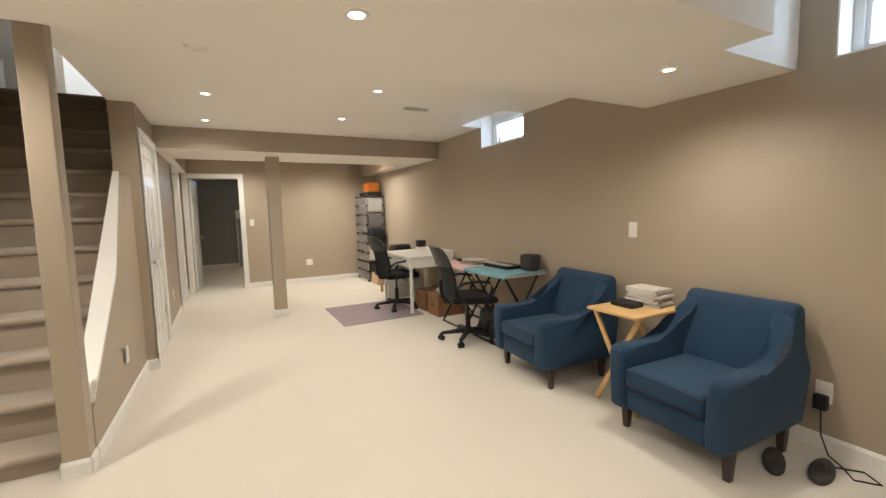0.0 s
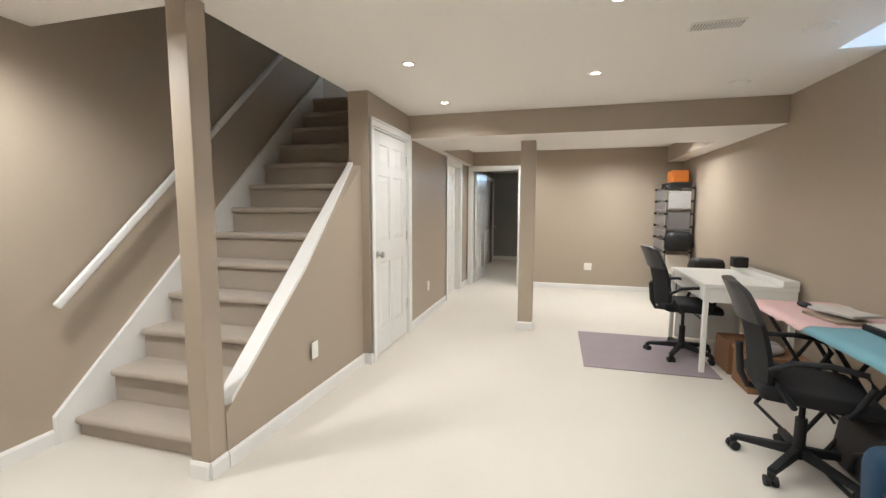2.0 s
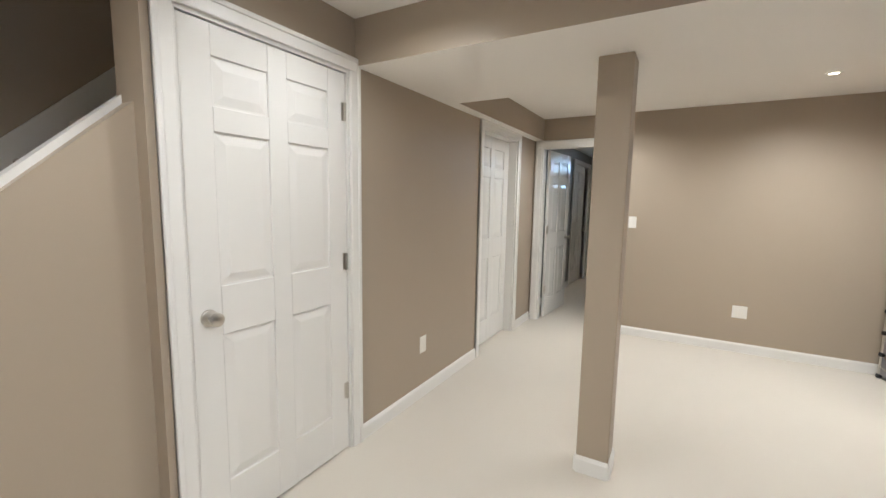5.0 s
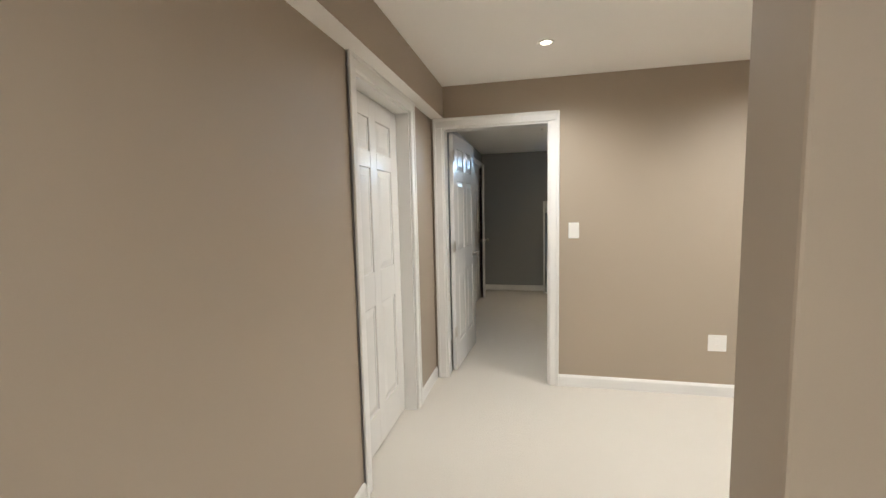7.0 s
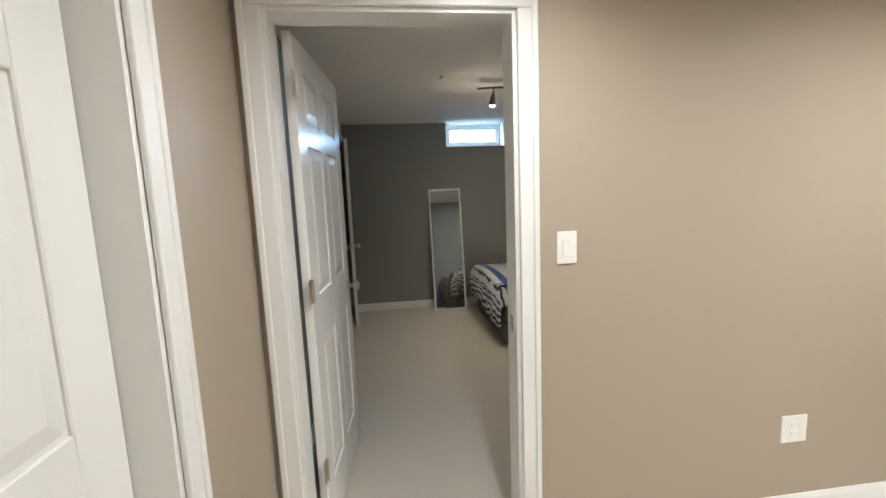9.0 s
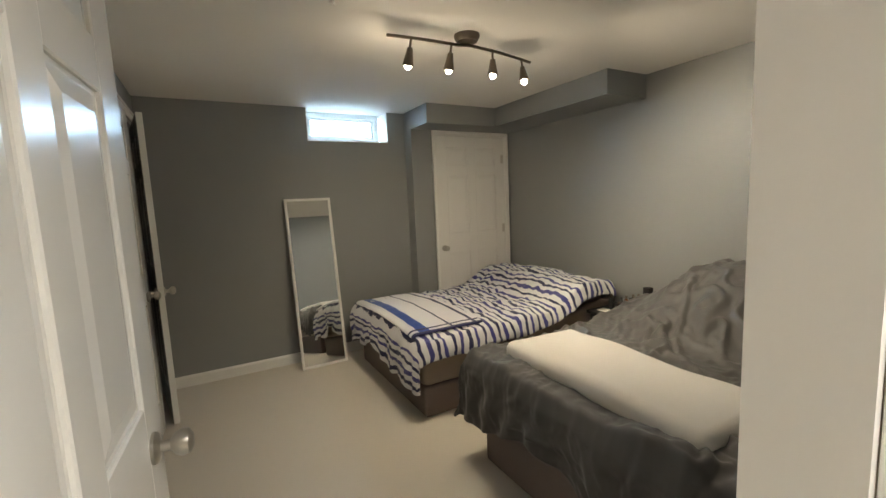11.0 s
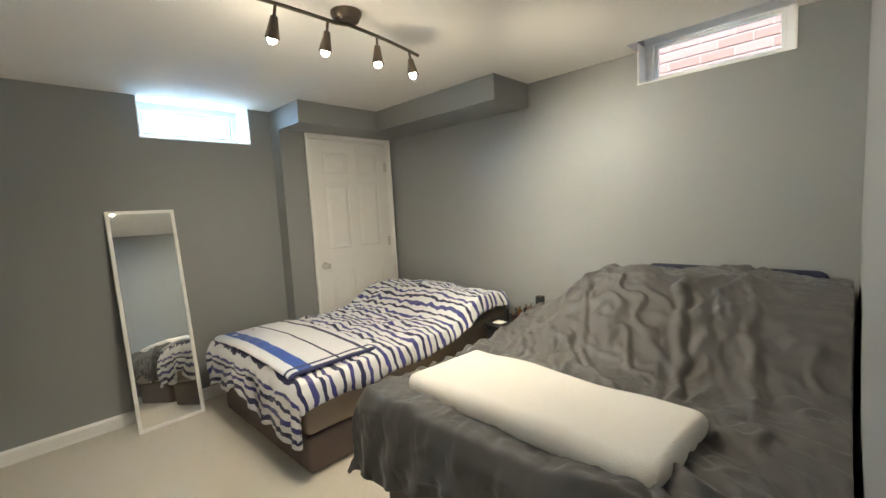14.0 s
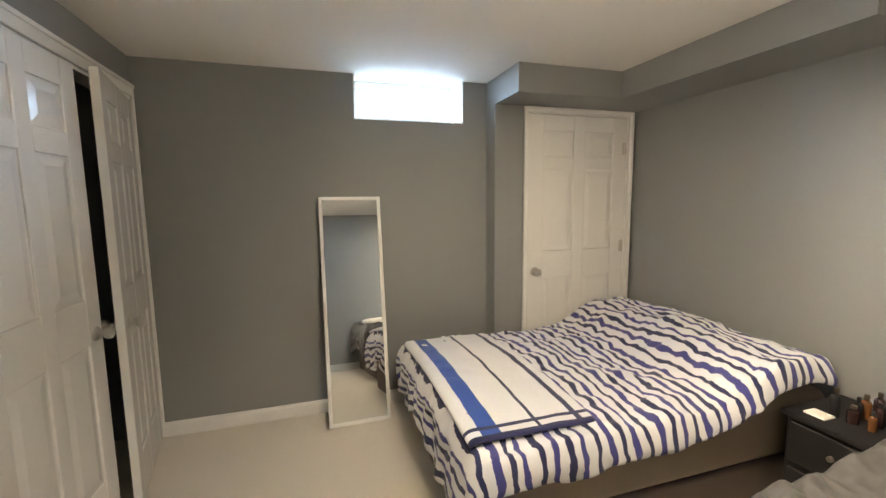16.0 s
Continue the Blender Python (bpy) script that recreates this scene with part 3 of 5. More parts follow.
def armchair(x, y, turn=0):
    """A low armchair; its front looks to -x before it is turned."""
    c = thing("armchair", "navy blue fabric armchair with sloping arms and short dark legs", "armchair", "armchairs by the wall")
    bm = bmesh.new()
    add_box(bm, -0.32, 0.33, -0.25, 0.25, 0.15, 0.29, bevel=0.02, seg=2)
    part("seat_base", bm, BLUE, c, smooth=True)
    bm = bmesh.new()
    add_box(bm, -0.345, 0.20, -0.232, 0.232, 0.29, 0.405, bevel=0.03, seg=4)
    for v in bm.verts:
        if v.co.z > 0.375:
            v.co.z += 0.018 * max(0, 1 - (v.co.y / 0.3) ** 2)
    cu = part("cushion", bm, BLUE, c, smooth=True)
    bm = bmesh.new()
    add_tube(bm, [(-0.347, -0.23, 0.312), (-0.349, 0, 0.310), (-0.347, 0.23, 0.312)], 0.005, 6)
    add_tube(bm, [(-0.340, -0.23, 0.396), (-0.344, 0, 0.402), (-0.340, 0.23, 0.396)], 0.005, 6)
    part("piping", bm, NAVY, cu, "dark piping", True)
    for s in (-1, 1):
        bm = bmesh.new()
        prof = [(-0.35, 0.15), (-0.36, 0.47), (-0.34, 0.52), (-0.29, 0.53), (-0.05, 0.515), (0.09, 0.525), (0.17, 0.58), (0.235, 0.68), (0.29, 0.765), (0.36, 0.79), (0.40, 0.45), (0.37, 0.15)]
        add_prism(bm, prof, "y", 0.225, 0.335)
        bmesh.ops.bevel(bm, geom=list(bm.edges), offset=0.036, segments=5, affect="EDGES", profile=0.5)
        for v in bm.verts:
            out = (v.co.z - 0.15) / 0.45
            v.co.y += 0.018 * min(out, 1)
            if v.co.x > 0.05 and v.co.z > 0.6:
                v.co.y -= 0.07 * min(1, (v.co.z - 0.6) / 0.18)
            v.co.y *= s
        part("arm", bm, BLUE, c, smooth=True)
    bm = bmesh.new()
    prof = [(0.16, 0.30), (0.19, 0.44), (0.26, 0.66), (0.295, 0.785), (0.35, 0.81), (0.41, 0.78), (0.40, 0.45), (0.38, 0.17), (0.30, 0.17)]
    add_prism(bm, prof, "y", -0.31, 0.31)
    bmesh.ops.bevel(bm, geom=list(bm.edges), offset=0.03, segments=4, affect="EDGES", profile=0.5)
    for v in bm.verts:
        if v.co.z > 0.5:
            v.co.y *= 1 - 0.03 * (v.co.z - 0.5) / 0.3
            v.co.z += 0.012 * (1 - (v.co.y / 0.3) ** 2)
    part("backrest", bm, BLUE, c, smooth=True)
    for lx, ly in ((-0.24, -0.295), (-0.24, 0.295), (0.27, -0.28), (0.27, 0.28)):
        bm = bmesh.new()
        r = bmesh.ops.create_cone(bm, cap_ends=True, segments=4, radius1=0.024, radius2=0.036, depth=0.16, matrix=Matrix.Translation((lx, ly, 0.08)) @ Matrix.Rotation(radians(45), 4, "Z"))
        bmesh.ops.bevel(bm, geom=list(bm.edges), offset=0.003, segments=1, affect="EDGES")
        part("leg", bm, BROWNLEG, c)
    c.matrix_world = pose(x, y, 0, 0, 0, turn)
    return c


ac = armchair(2.52, 1.185, -2)
copy_thing(ac, pose(2.52, 2.405, 0, 0, 0, -4))

# folding tray table
tt = thing("tray_table", "light pine folding tray table between the two blue armchairs", "side table")
bm = bmesh.new()
add_box(bm, 2.36, 2.86, 1.49, 1.88, 0.645, 0.665, bevel=0.006)
part("tabletop", bm, PINE, tt)
for xx in (2.42, 2.79):
    for a, b in (((xx, 1.86, 0.645), (xx, 1.52, 0)), ((xx + 0.024, 1.52, 0.645), (xx + 0.024, 1.86, 0))):
        bm = bmesh.new()
        v = Vector(b) - Vector(a)
        m = Matrix.Translation((Vector(a) + Vector(b)) / 2) @ v.to_track_quat("Z", "X").to_matrix().to_4x4()
        add_box(bm, -0.015, 0.015, -0.010, 0.010, -v.length / 2 + 0.006, v.length / 2 - 0.006, bevel=0.003, m=m)
        part("leg", bm, PINE, tt)
bm = bmesh.new()
add_cyl(bm, (2.42, 1.53, 0.03), (2.81, 1.53, 0.03), 0.009, n=10)
part("stretcher", bm, PINE, tt)
zz = 0.665
for i in range(7):
    h = rng.uniform(0.012, 0.024)
    bm = bmesh.new()
    add_box(bm, -0.085, 0.085, -0.12, 0.12, 0, h, bevel=0.002, seg=1)
    b = thing("book", "worn pale paperback stacked on the pine tray table", "book", "books in the stack")
    part("cover", bm, mat("book_cover", rng.choice([(0.6, 0.56, 0.5), (0.35, 0.3, 0.26), (0.7, 0.68, 0.62), (0.16, 0.13, 0.12)]), 0.5), b)
    bm = bmesh.new()
    add_box(bm, -0.087, 0.083, -0.117, 0.117, 0.002, h - 0.002)
    part("page_block", bm, PAPER, b, "cream pages")
    b.matrix_world = pose(2.75 + rng.uniform(-0.01, 0.01), 1.69 + rng.uniform(-0.012, 0.012), zz, 0, 0, rng.uniform(-9, 9))
    zz += h + 0.0005
bm = bmesh.new()
add_box(bm, 2.52, 2.635, 1.64, 1.82, 0.666, 0.700, bevel=0.008)
single("black_case", bm, BLACK, "black zipped case on the tray table", "case")


def office_chair(name_label, x, y, turn, back_turn=0, lift=0.0):
    """A five-star swivel chair that looks to +x."""
    c = thing("office_chair", name_label, "office chair", "office chairs at the desks")
    for i in range(5):
        a = radians(72 * i + 20)
        bm = bmesh.new()
        m = Matrix.Rotation(a, 4, "Z")
        add_prism(bm, [(0.03, 0.075), (0.03, 0.125), (0.28, 0.088), (0.285, 0.062)], "y", -0.020, 0.020)
        bmesh.ops.bevel(bm, geom=list(bm.edges), offset=0.005, segments=2, affect="EDGES")
        bmesh.ops.transform(bm, matrix=m, verts=bm.verts)
        part("leg", bm, BLACK, c, smooth=True)
        bm = bmesh.new()
        px, py = 0.28 * math.cos(a), 0.28 * math.sin(a)
        w = Matrix.Rotation(a + 0.7, 3, "Z")
        for s in (-0.017, 0.017):
            p = Vector((px, py, 0.026)) + w @ Vector((0, s, 0))
            d = w @ Vector((0, 0.011, 0))
            add_cyl(bm, p - d, p + d, 0.026, n=18)
        add_box(bm, px - 0.016, px + 0.016, py - 0.016, py + 0.016, 0.03, 0.075, bevel=0.005)
        part("caster", bm, BLACK, c, smooth=True)
    bm = bmesh.new()
    add_cyl(bm, (0, 0, 0.07), (0, 0, 0.14), 0.035, 0.028)
    add_cyl(bm, (0, 0, 0.13), (0, 0, 0.28), 0.026)
    add_cyl(bm, (0, 0, 0.27), (0, 0, 0.40 + lift), 0.014)
    part("gas_column", bm, BLACK, c, smooth=True)
    bm = bmesh.new()
    add_box(bm, -0.14, 0.12, -0.07, 0.07, 0.385 + lift, 0.425 + lift, bevel=0.008)
    add_tube(bm, [(0.05, -0.06, 0.40 + lift), (0.05, -0.20, 0.39 + lift), (0.05, -0.25, 0.385 + lift)], 0.006)
    part("tilt_mechanism", bm, BLACK, c)
    seat_z = 0.425 + lift
    bm = bmesh.new()
    add_box(bm, -0.23, 0.25, -0.24, 0.24, seat_z, seat_z + 0.075, bevel=0.034, seg=4)
    for v in bm.verts:
        if v.co.z > seat_z + 0.05:
            v.co.z -= 0.018 * (1 - (v.co.y / 0.24) ** 2) * (1 - (v.co.x / 0.25) ** 2)
        if v.co.x > 0.15:
            v.co.z -= 0.03 * (v.co.x - 0.15) / 0.1
    part("seat", bm, MESH, c, smooth=True)

    def back(z0, z1, mtl, nm, lbl, thick):
        nx, nz = 12, 10
        bm = bmesh.new()
        grid = {}
        for side in (0, 1):
            for i in range(nx + 1):
                for j in range(nz + 1):
                    t = j / nz
                    z = z0 + (z1 - z0) * t
                    s = (z - (seat_z + 0.05)) / 0.52
                    half = 0.22 - 0.05 * max(0, s - 0.55) ** 2 * 4 - (0.05 * max(0, (t - 0.8) / 0.2) ** 2 if nm == "headrest" else 0) - 0.03 * max(0, 0.2 - s) * 3
                    yy = (i / nx * 2 - 1) * half
                    xx = -0.22 - 0.13 * s + 0.06 * s * (1 - s) * 2 + 0.05 * (yy / 0.22) ** 2 - (thick if side else 0)
                    if nm == "headrest":
                        edge = min(1, min(i, nx - i) / 2.0)
                        xx += (0.012 * edge) * (1 if side == 0 else -1)
                    grid[side, i, j] = bm.verts.new((xx, yy, z))
        for i in range(nx):
            for j in range(nz):
                for side in (0, 1):
                    f = [grid[side, i, j], grid[side, i + 1, j], grid[side, i + 1, j + 1], grid[side, i, j + 1]]
                    bm.faces.new(f if side else list(reversed(f)))
        for i in range(nx):
            for j in (0, nz):
                bm.faces.new([grid[0, i, j], grid[0, i + 1, j], grid[1, i + 1, j], grid[1, i, j]])
        for j in range(nz):
            for i in (0, nx):
                bm.faces.new([grid[0, i, j], grid[0, i, j + 1], grid[1, i, j + 1], grid[1, i, j]])
        return part(nm, bm, mtl, c, lbl, True)
    back(seat_z + 0.04, seat_z + 0.375, MESH, "backrest", "black mesh backrest", 0.022)
    back(seat_z + 0.37, seat_z + 0.56, LEATHER, "headrest", "dark grey padded upper back", 0.03)
    bm = bmesh.new()
    add_tube(bm, [(-0.12, 0, seat_z - 0.02), (-0.24, 0, seat_z - 0.01), (-0.275, 0, seat_z + 0.06), (-0.29, 0, seat_z + 0.22)], 0.018)
    part("back_bar", bm, BLACK, c, smooth=True)
    for s in (-1, 1):
        bm = bmesh.new()
        yy = 0.265 * s
        add_tube(bm, [(0.10, 0.20 * s, seat_z - 0.005), (0.10, yy, seat_z + 0.0), (0.13, yy, seat_z + 0.06), (0.17, yy, seat_z + 0.15), (0.14, yy, seat_z + 0.205), (0.02, yy, seat_z + 0.225),
                      (-0.12, yy, seat_z + 0.215), (-0.20, yy, seat_z + 0.17), (-0.17, yy, seat_z + 0.10), (-0.10, yy, seat_z + 0.0), (-0.10, 0.20 * s, seat_z - 0.005)], 0.014, 10)
        ob = part("armrest", bm, BLACK, c, smooth=True)
    c.matrix_world = pose(x, y, 0, 0, 0, turn)
    return c


LEATHER = mat("dark_grey_vinyl", (0.026, 0.025, 0.025), 0.45, vary=0.15, fine=160, bump=0.2)
oc = office_chair("black mesh office chair with casters at the white desk", 2.26, 5.21, 4, lift=0.03)
o2 = office_chair("black mesh office chair with casters at the folding table", 2.36, 3.47, -12, lift=0.0)

# floor mat under the far chair
bm = bmesh.new()
add_box(bm, 1.37, 2.42, 4.66, 5.72, 0.001, 0.008, bevel=0.002, seg=1)
single("chair_mat", bm, LILAC, "greyish lilac rectangular mat under the office chair", "floor mat")

# white desk
dk = thing("desk", "white laminate desk with a raised back ledge against the wall", "desk")
bm = bmesh.new()
add_box(bm, 2.28, 2.93, 4.76, 5.78, 0.715, 0.75, bevel=0.003, seg=1)
part("tabletop", bm, DESKWHITE, dk)
bm = bmesh.new()
add_box(bm, 2.30, 2.32, 4.80, 5.74, 0.60, 0.714, bevel=0.002, seg=1)
part("drawer_front", bm, DESKWHITE, dk)
bm = bmesh.new()
add_box(bm, 2.82, 2.93, 4.76, 5.78, 0.751, 0.80, bevel=0.003, seg=1)
part("back_ledge", bm, DESKWHITE, dk)
bm = bmesh.new()
add_box(bm, 2.32, 2.90, 4.765, 4.785, 0.60, 0.714, bevel=0.002, seg=1)
part("side_rail", bm, DESKWHITE, dk)
for lx, ly in ((2.285, 4.765), (2.89, 4.765), (2.285, 5.74), (2.89, 5.74)):
    bm = bmesh.new()
    add_box(bm, lx, lx + 0.036, ly, ly + 0.036, 0, 0.714, bevel=0.003, seg=1)
    part("leg", bm, DESKWHITE, dk)
bm = bmesh.new()
add_box(bm, 2.34, 2.89, 5.745, 5.765, 0.02, 0.71, bevel=0.002, seg=1)
part("side_panel", bm, DESKWHITE, dk)
sp = thing("speaker", "small black cube speaker on the white desk", "speaker")
bm = bmesh.new()
add_box(bm, 2.75, 2.87, 5.50, 5.62, 0.801, 0.90, bevel=0.012, seg=3)
part("body", bm, BLACK, sp, smooth=True)
bm = bmesh.new()
add_cyl(bm, (2.748, 5.56, 0.85), (2.752, 5.56, 0.85), 0.04, n=24)
part("cone", bm, DARKSTEEL, sp)

# brown storage box under the desk
sb = thing("storage_box", "brown cardboard storage box with a dark lid under the desk", "box")
bm = bmesh.new()
add_box(bm, 2.50, 2.88, 4.42, 4.72, 0, 0.25, bevel=0.004, seg=1)
part("body", bm, CARDBOARD, sb)
bm = bmesh.new()
add_box(bm, 2.492, 2.888, 4.412, 4.728, 0.25, 0.285, bevel=0.004, seg=1)
part("lid", bm, CARDBOARD, sb)
bm = bmesh.new()
add_box(bm, 2.488, 2.494, 4.53, 4.61, 0.13, 0.155, bevel=0.002, seg=1)
part("handle", bm, DARKSTEEL, sb, "dark metal grip")
bm = bmesh.new()
add_box(bm, 2.50, 2.86, 4.80, 5.10, 0, 0.27, bevel=0.004, seg=1)
single("carton", bm, CARDBOARD, "brown cardboard carton under the desk", "box")
bm = bmesh.new()
for k in range(6):
    bmesh.ops.create_icosphere(bm, subdivisions=2, radius=0.07, matrix=Matrix.Translation((2.62 + 0.04 * (k % 3), 4.50 + 0.06 * (k // 2), 0.31 + 0.012 * (k % 2))) @ Matrix.Diagonal((1, 0.8, 0.5, 1)))
single("grey_bag", bm, SILVERBOX, "crumpled grey bag lying on the storage box", "bag", smooth=True)

# folding tables with cloths
def cross_table(label, y0, y1, cloth, cloth_label):
    t = thing("folding_table", label, "table", "folding tables by the wall")
    bm = bmesh.new()
    add_box(bm, 2.44, 2.93, y0, y1, 0.70, 0.722, bevel=0.006)
    part("tabletop", bm, PLASTICWHITE, t)
    for yy in (y0 + 0.07, y1 - 0.09):
        for a, b in (((2.48, yy, 0.70), (2.90, yy, 0.008)), ((2.90, yy + 0.02, 0.70), (2.48, yy + 0.02, 0.008))):
            bm = bmesh.new()
            add_cyl(bm, a, b, 0.012, n=10)
            part("leg", bm, DARKSTEEL, t, smooth=True)
    for xx in (2.48, 2.90):
        bm = bmesh.new()
        add_cyl(bm, (xx, y0 + 0.07, 0.012), (xx, y1 - 0.07, 0.012), 0.011, n=10)
        part("stretcher", bm, DARKSTEEL, t, smooth=True)
    n, mm = 24, 30
    bm = bmesh.new()
    g = {}
    for i in range(n + 1):
        for j in range(mm + 1):
            u, v = i / n, j / mm
            x = 2.405 + u * 0.54
            y = y0 - 0.02 + v * (y1 - y0 + 0.035)
            z = 0.727 + 0.004 * noise.noise((x * 9, y * 9, 1))
            if x < 2.44:
                z -= 0.03 * (2.44 - x) / 0.035 + 0.012 * noise.noise((x * 5, y * 14, 3))
            g[i, j] = bm.verts.new((x, y, z))
    for i in range(n):
        for j in range(mm):
            bm.faces.new((g[i, j], g[i + 1, j], g[i + 1, j + 1], g[i, j + 1]))
    cl = single("table_cloth", bm, cloth, cloth_label, "tablecloth", smooth=True)
    so = cl.modifiers.new("thick", "SOLIDIFY")
    so.thickness, so.offset = 0.003, 1
    return t


cross_table("folding table on crossed black legs under a pale blue cloth", 2.92, 3.62, SKYBLUE, "pale blue cloth spread over the folding table")
cross_table("folding table on crossed black legs under a pale pink cloth", 3.66, 4.32, PINK, "pale pink cloth spread over the folding table")
kb = thing("keyboard", "black and white keyboard lying at the back of the blue cloth", "keyboard")
bm = bmesh.new()
add_box(bm, 2.66, 2.88, 3.20, 3.62, 0.733, 0.765, bevel=0.006)
part("case", bm, BLACK, kb)
for i in range(13):
    bm = bmesh.new()
    add_box(bm, 2.67, 2.75 + 0.015 * (i % 2), 3.215 + 0.031 * i, 3.232 + 0.031 * i, 0.7655, 0.772, bevel=0.002, seg=1)
    part("key", bm, PAPER, kb)
bm = bmesh.new()
add_box(bm, 2.76, 2.91, 2.97, 3.13, 0.73, 0.895, bevel=0.03, seg=5)
for v in bm.verts:
    v.co += Vector((noise.noise(v.co * 14), noise.noise(v.co * 14 + Vector((5, 0, 0))), 0.6 * noise.noise(v.co * 11))) * 0.02
    v.co.z = max(v.co.z, 0.732)
single("cushion_bag", bm, mat("grey_felt", (0.045, 0.038, 0.036), 0.9, vary=0.2, scale=12), "rumpled grey fabric bag at the end of the table", "bag", smooth=True)
for k, (px, py, pt, pc) in enumerate(((2.66, 3.83, 8, (0.34, 0.27, 0.20)), (2.74, 3.95, -12, (0.55, 0.5, 0.45)), (2.70, 3.84, 20, (0.5, 0.48, 0.44)))):
    bm = bmesh.new()
    add_box(bm, -0.09, 0.09, -0.13, 0.13, 0, 0.016, bevel=0.002, seg=1)
    b = single("notebook", bm, mat("notebook_cover", pc, 0.6), "notebook in a faded cover on the pink cloth", "notebook", "notebooks on the table")
    b.matrix_world = pose(px, py, 0.733 + (0.0 if k < 1 else 0.017 * k), 0, 0, pt)
bm = bmesh.new()
bmesh.ops.create_uvsphere(bm, u_segments=16, v_segments=10, radius=0.05, matrix=Matrix.Translation((2.66, 4.14, 0.748)) @ Matrix.Diagonal((0.7, 1.1, 0.35, 1)))
single("computer_mouse", bm, BLACK, "small black computer mouse on the pink cloth", "mouse", smooth=True)
# backpack under the table
bp_ = thing("backpack", "slumped dark grey backpack on the carpet behind the office chair", "backpack")
bm = bmesh.new()
add_box(bm, 2.55, 2.86, 3.05, 3.62, 0, 0.30, bevel=0.09, seg=6)
for v in bm.verts:
    v.co += Vector((noise.noise(v.co * 7), noise.noise(v.co * 7 + Vector((5, 0, 0))), 0.8 * noise.noise(v.co * 6))) * 0.045 * (0.3 + v.co.z * 2)
    v.co.z = max(v.co.z, 0)
part("body", bm, mat("dark_nylon", (0.035, 0.032, 0.032), 0.7, vary=0.3, scale=9, bump=0.2), bp_, smooth=True)
bm = bmesh.new()
add_tube(bm, [(2.60, 3.15, 0.25), (2.53, 3.18, 0.28), (2.50, 3.30, 0.20), (2.53, 3.38, 0.08), (2.58, 3.4, 0.05)], 0.012, 8)
part("strap", bm, BLACK, bp_, smooth=True)

# corner shelf with boxes and bags
sh = thing("shelf_rack", "tall silver wire rack crowded with boxes and bags", "shelf rack")
SX0, SX1, SY0, SY1, RACK_STEP = 2.60, 2.93, 7.52, 8.16, 0.18
FROSTED = mat("frosted_plastic", (0.20, 0.19, 0.195), 0.35, vary=0.1, scale=9)
for px in (SX0, SX1):
    for py in (SY0, SY1):
        bm = bmesh.new()
        add_cyl(bm, (px, py, 0), (px, py, 1.68), 0.011, n=10)
        part("post", bm, STEEL, sh, smooth=True)
        for k in range(10):
            bm = bmesh.new()
            add_lathe(bm, [(0.008, -0.018), (0.019, -0.014), (0.022, 0.0), (0.019, 0.014), (0.008, 0.018)], Matrix.Translation((px, py, 0.02 + RACK_STEP * k)), 12)
            part("connector", bm, BLACK, sh, "black plastic connector", True)
for k in range(9):
    z0 = 0.04 + RACK_STEP * k
    bm = bmesh.new()
    add_box(bm, SX0 - 0.003, SX0 + 0.001, SY0 + 0.02, SY1 - 0.02, z0, z0 + RACK_STEP - 0.04, bevel=0.001, seg=1)
    part("side_panel", bm, FROSTED, sh, "frosted grey plastic panel")
LEVELS = [0.10, 0.42, 0.74, 1.04, 1.34, 1.64]
for lz in LEVELS:
    bm = bmesh.new()
    add_cyl(bm, (SX0, SY0, lz), (SX0, SY1, lz), 0.005, n=6)
    add_cyl(bm, (SX1, SY0, lz), (SX1, SY1, lz), 0.005, n=6)
    for py in (SY0, SY1):
        add_cyl(bm, (SX0, py, lz), (SX1, py, lz), 0.005, n=6)
        add_cyl(bm, (SX0, py, lz - 0.025), (SX1, py, lz - 0.025), 0.003, n=6)
    for k in range(1, 20):
        yy = SY0 + (SY1 - SY0) * k / 20
        add_cyl(bm, (SX0, yy, lz + 0.003), (SX1, yy, lz + 0.003), 0.002, n=5)
    part("shelf", bm, STEEL, sh)


def stuff_box(nm, label, cat, m, x0, x1, y0, y1, z0, z1, bev=0.008, soft=0.0):
    bm = bmesh.new()
    add_box(bm, x0, x1, y0, y1, z0, z1, bevel=bev, seg=4 if soft else 2)
    if soft:
        for v in bm.verts:
            v.co += Vector((noise.noise(v.co * 9), noise.noise(v.co * 9 + Vector((4, 0, 0))), noise.noise(v.co * 8))) * soft
            v.co.z = max(v.co.z, z0)
    return single(nm, bm, m, label, cat, smooth=bool(soft))


stuff_box("storage_bin", "orange plastic bin on top of the shelf rack", "bin", ORANGE, 2.68, 2.90, 7.62, 7.92, 1.725, 1.90, 0.02)
stuff_box("black_tray", "flat black box on top of the shelf rack", "box", BLACK, 2.64, 2.92, 7.54, 8.05, 1.646, 1.724, 0.01)
stuff_box("clear_bin", "silver grey plastic bin on the shelf rack", "bin", SILVERBOX, 2.63, 2.92, 7.52, 8.08, 1.346, 1.60, 0.02)
stuff_box("clear_bin", "silver grey plastic bin on the shelf rack", "bin", mat("smoky_plastic", (0.16, 0.15, 0.15), 0.3, vary=0.2, scale=9), 2.63, 2.92, 7.52, 8.08, 1.046, 1.31, 0.02)
stuff_box("duffel_bag", "black duffel bag bulging out of the shelf rack", "bag", BLACK, 2.60, 2.95, 7.40, 7.92, 0.755, 1.03, 0.09, 0.02)
stuff_box("white_box", "white cardboard box on the shelf rack", "box", PAPER, 2.63, 2.92, 7.52, 7.86, 0.426, 0.70, 0.004)
stuff_box("white_box", "small white box beside the bag", "box", PAPER, 2.66, 2.88, 7.90, 8.12, 0.746, 0.92, 0.004)
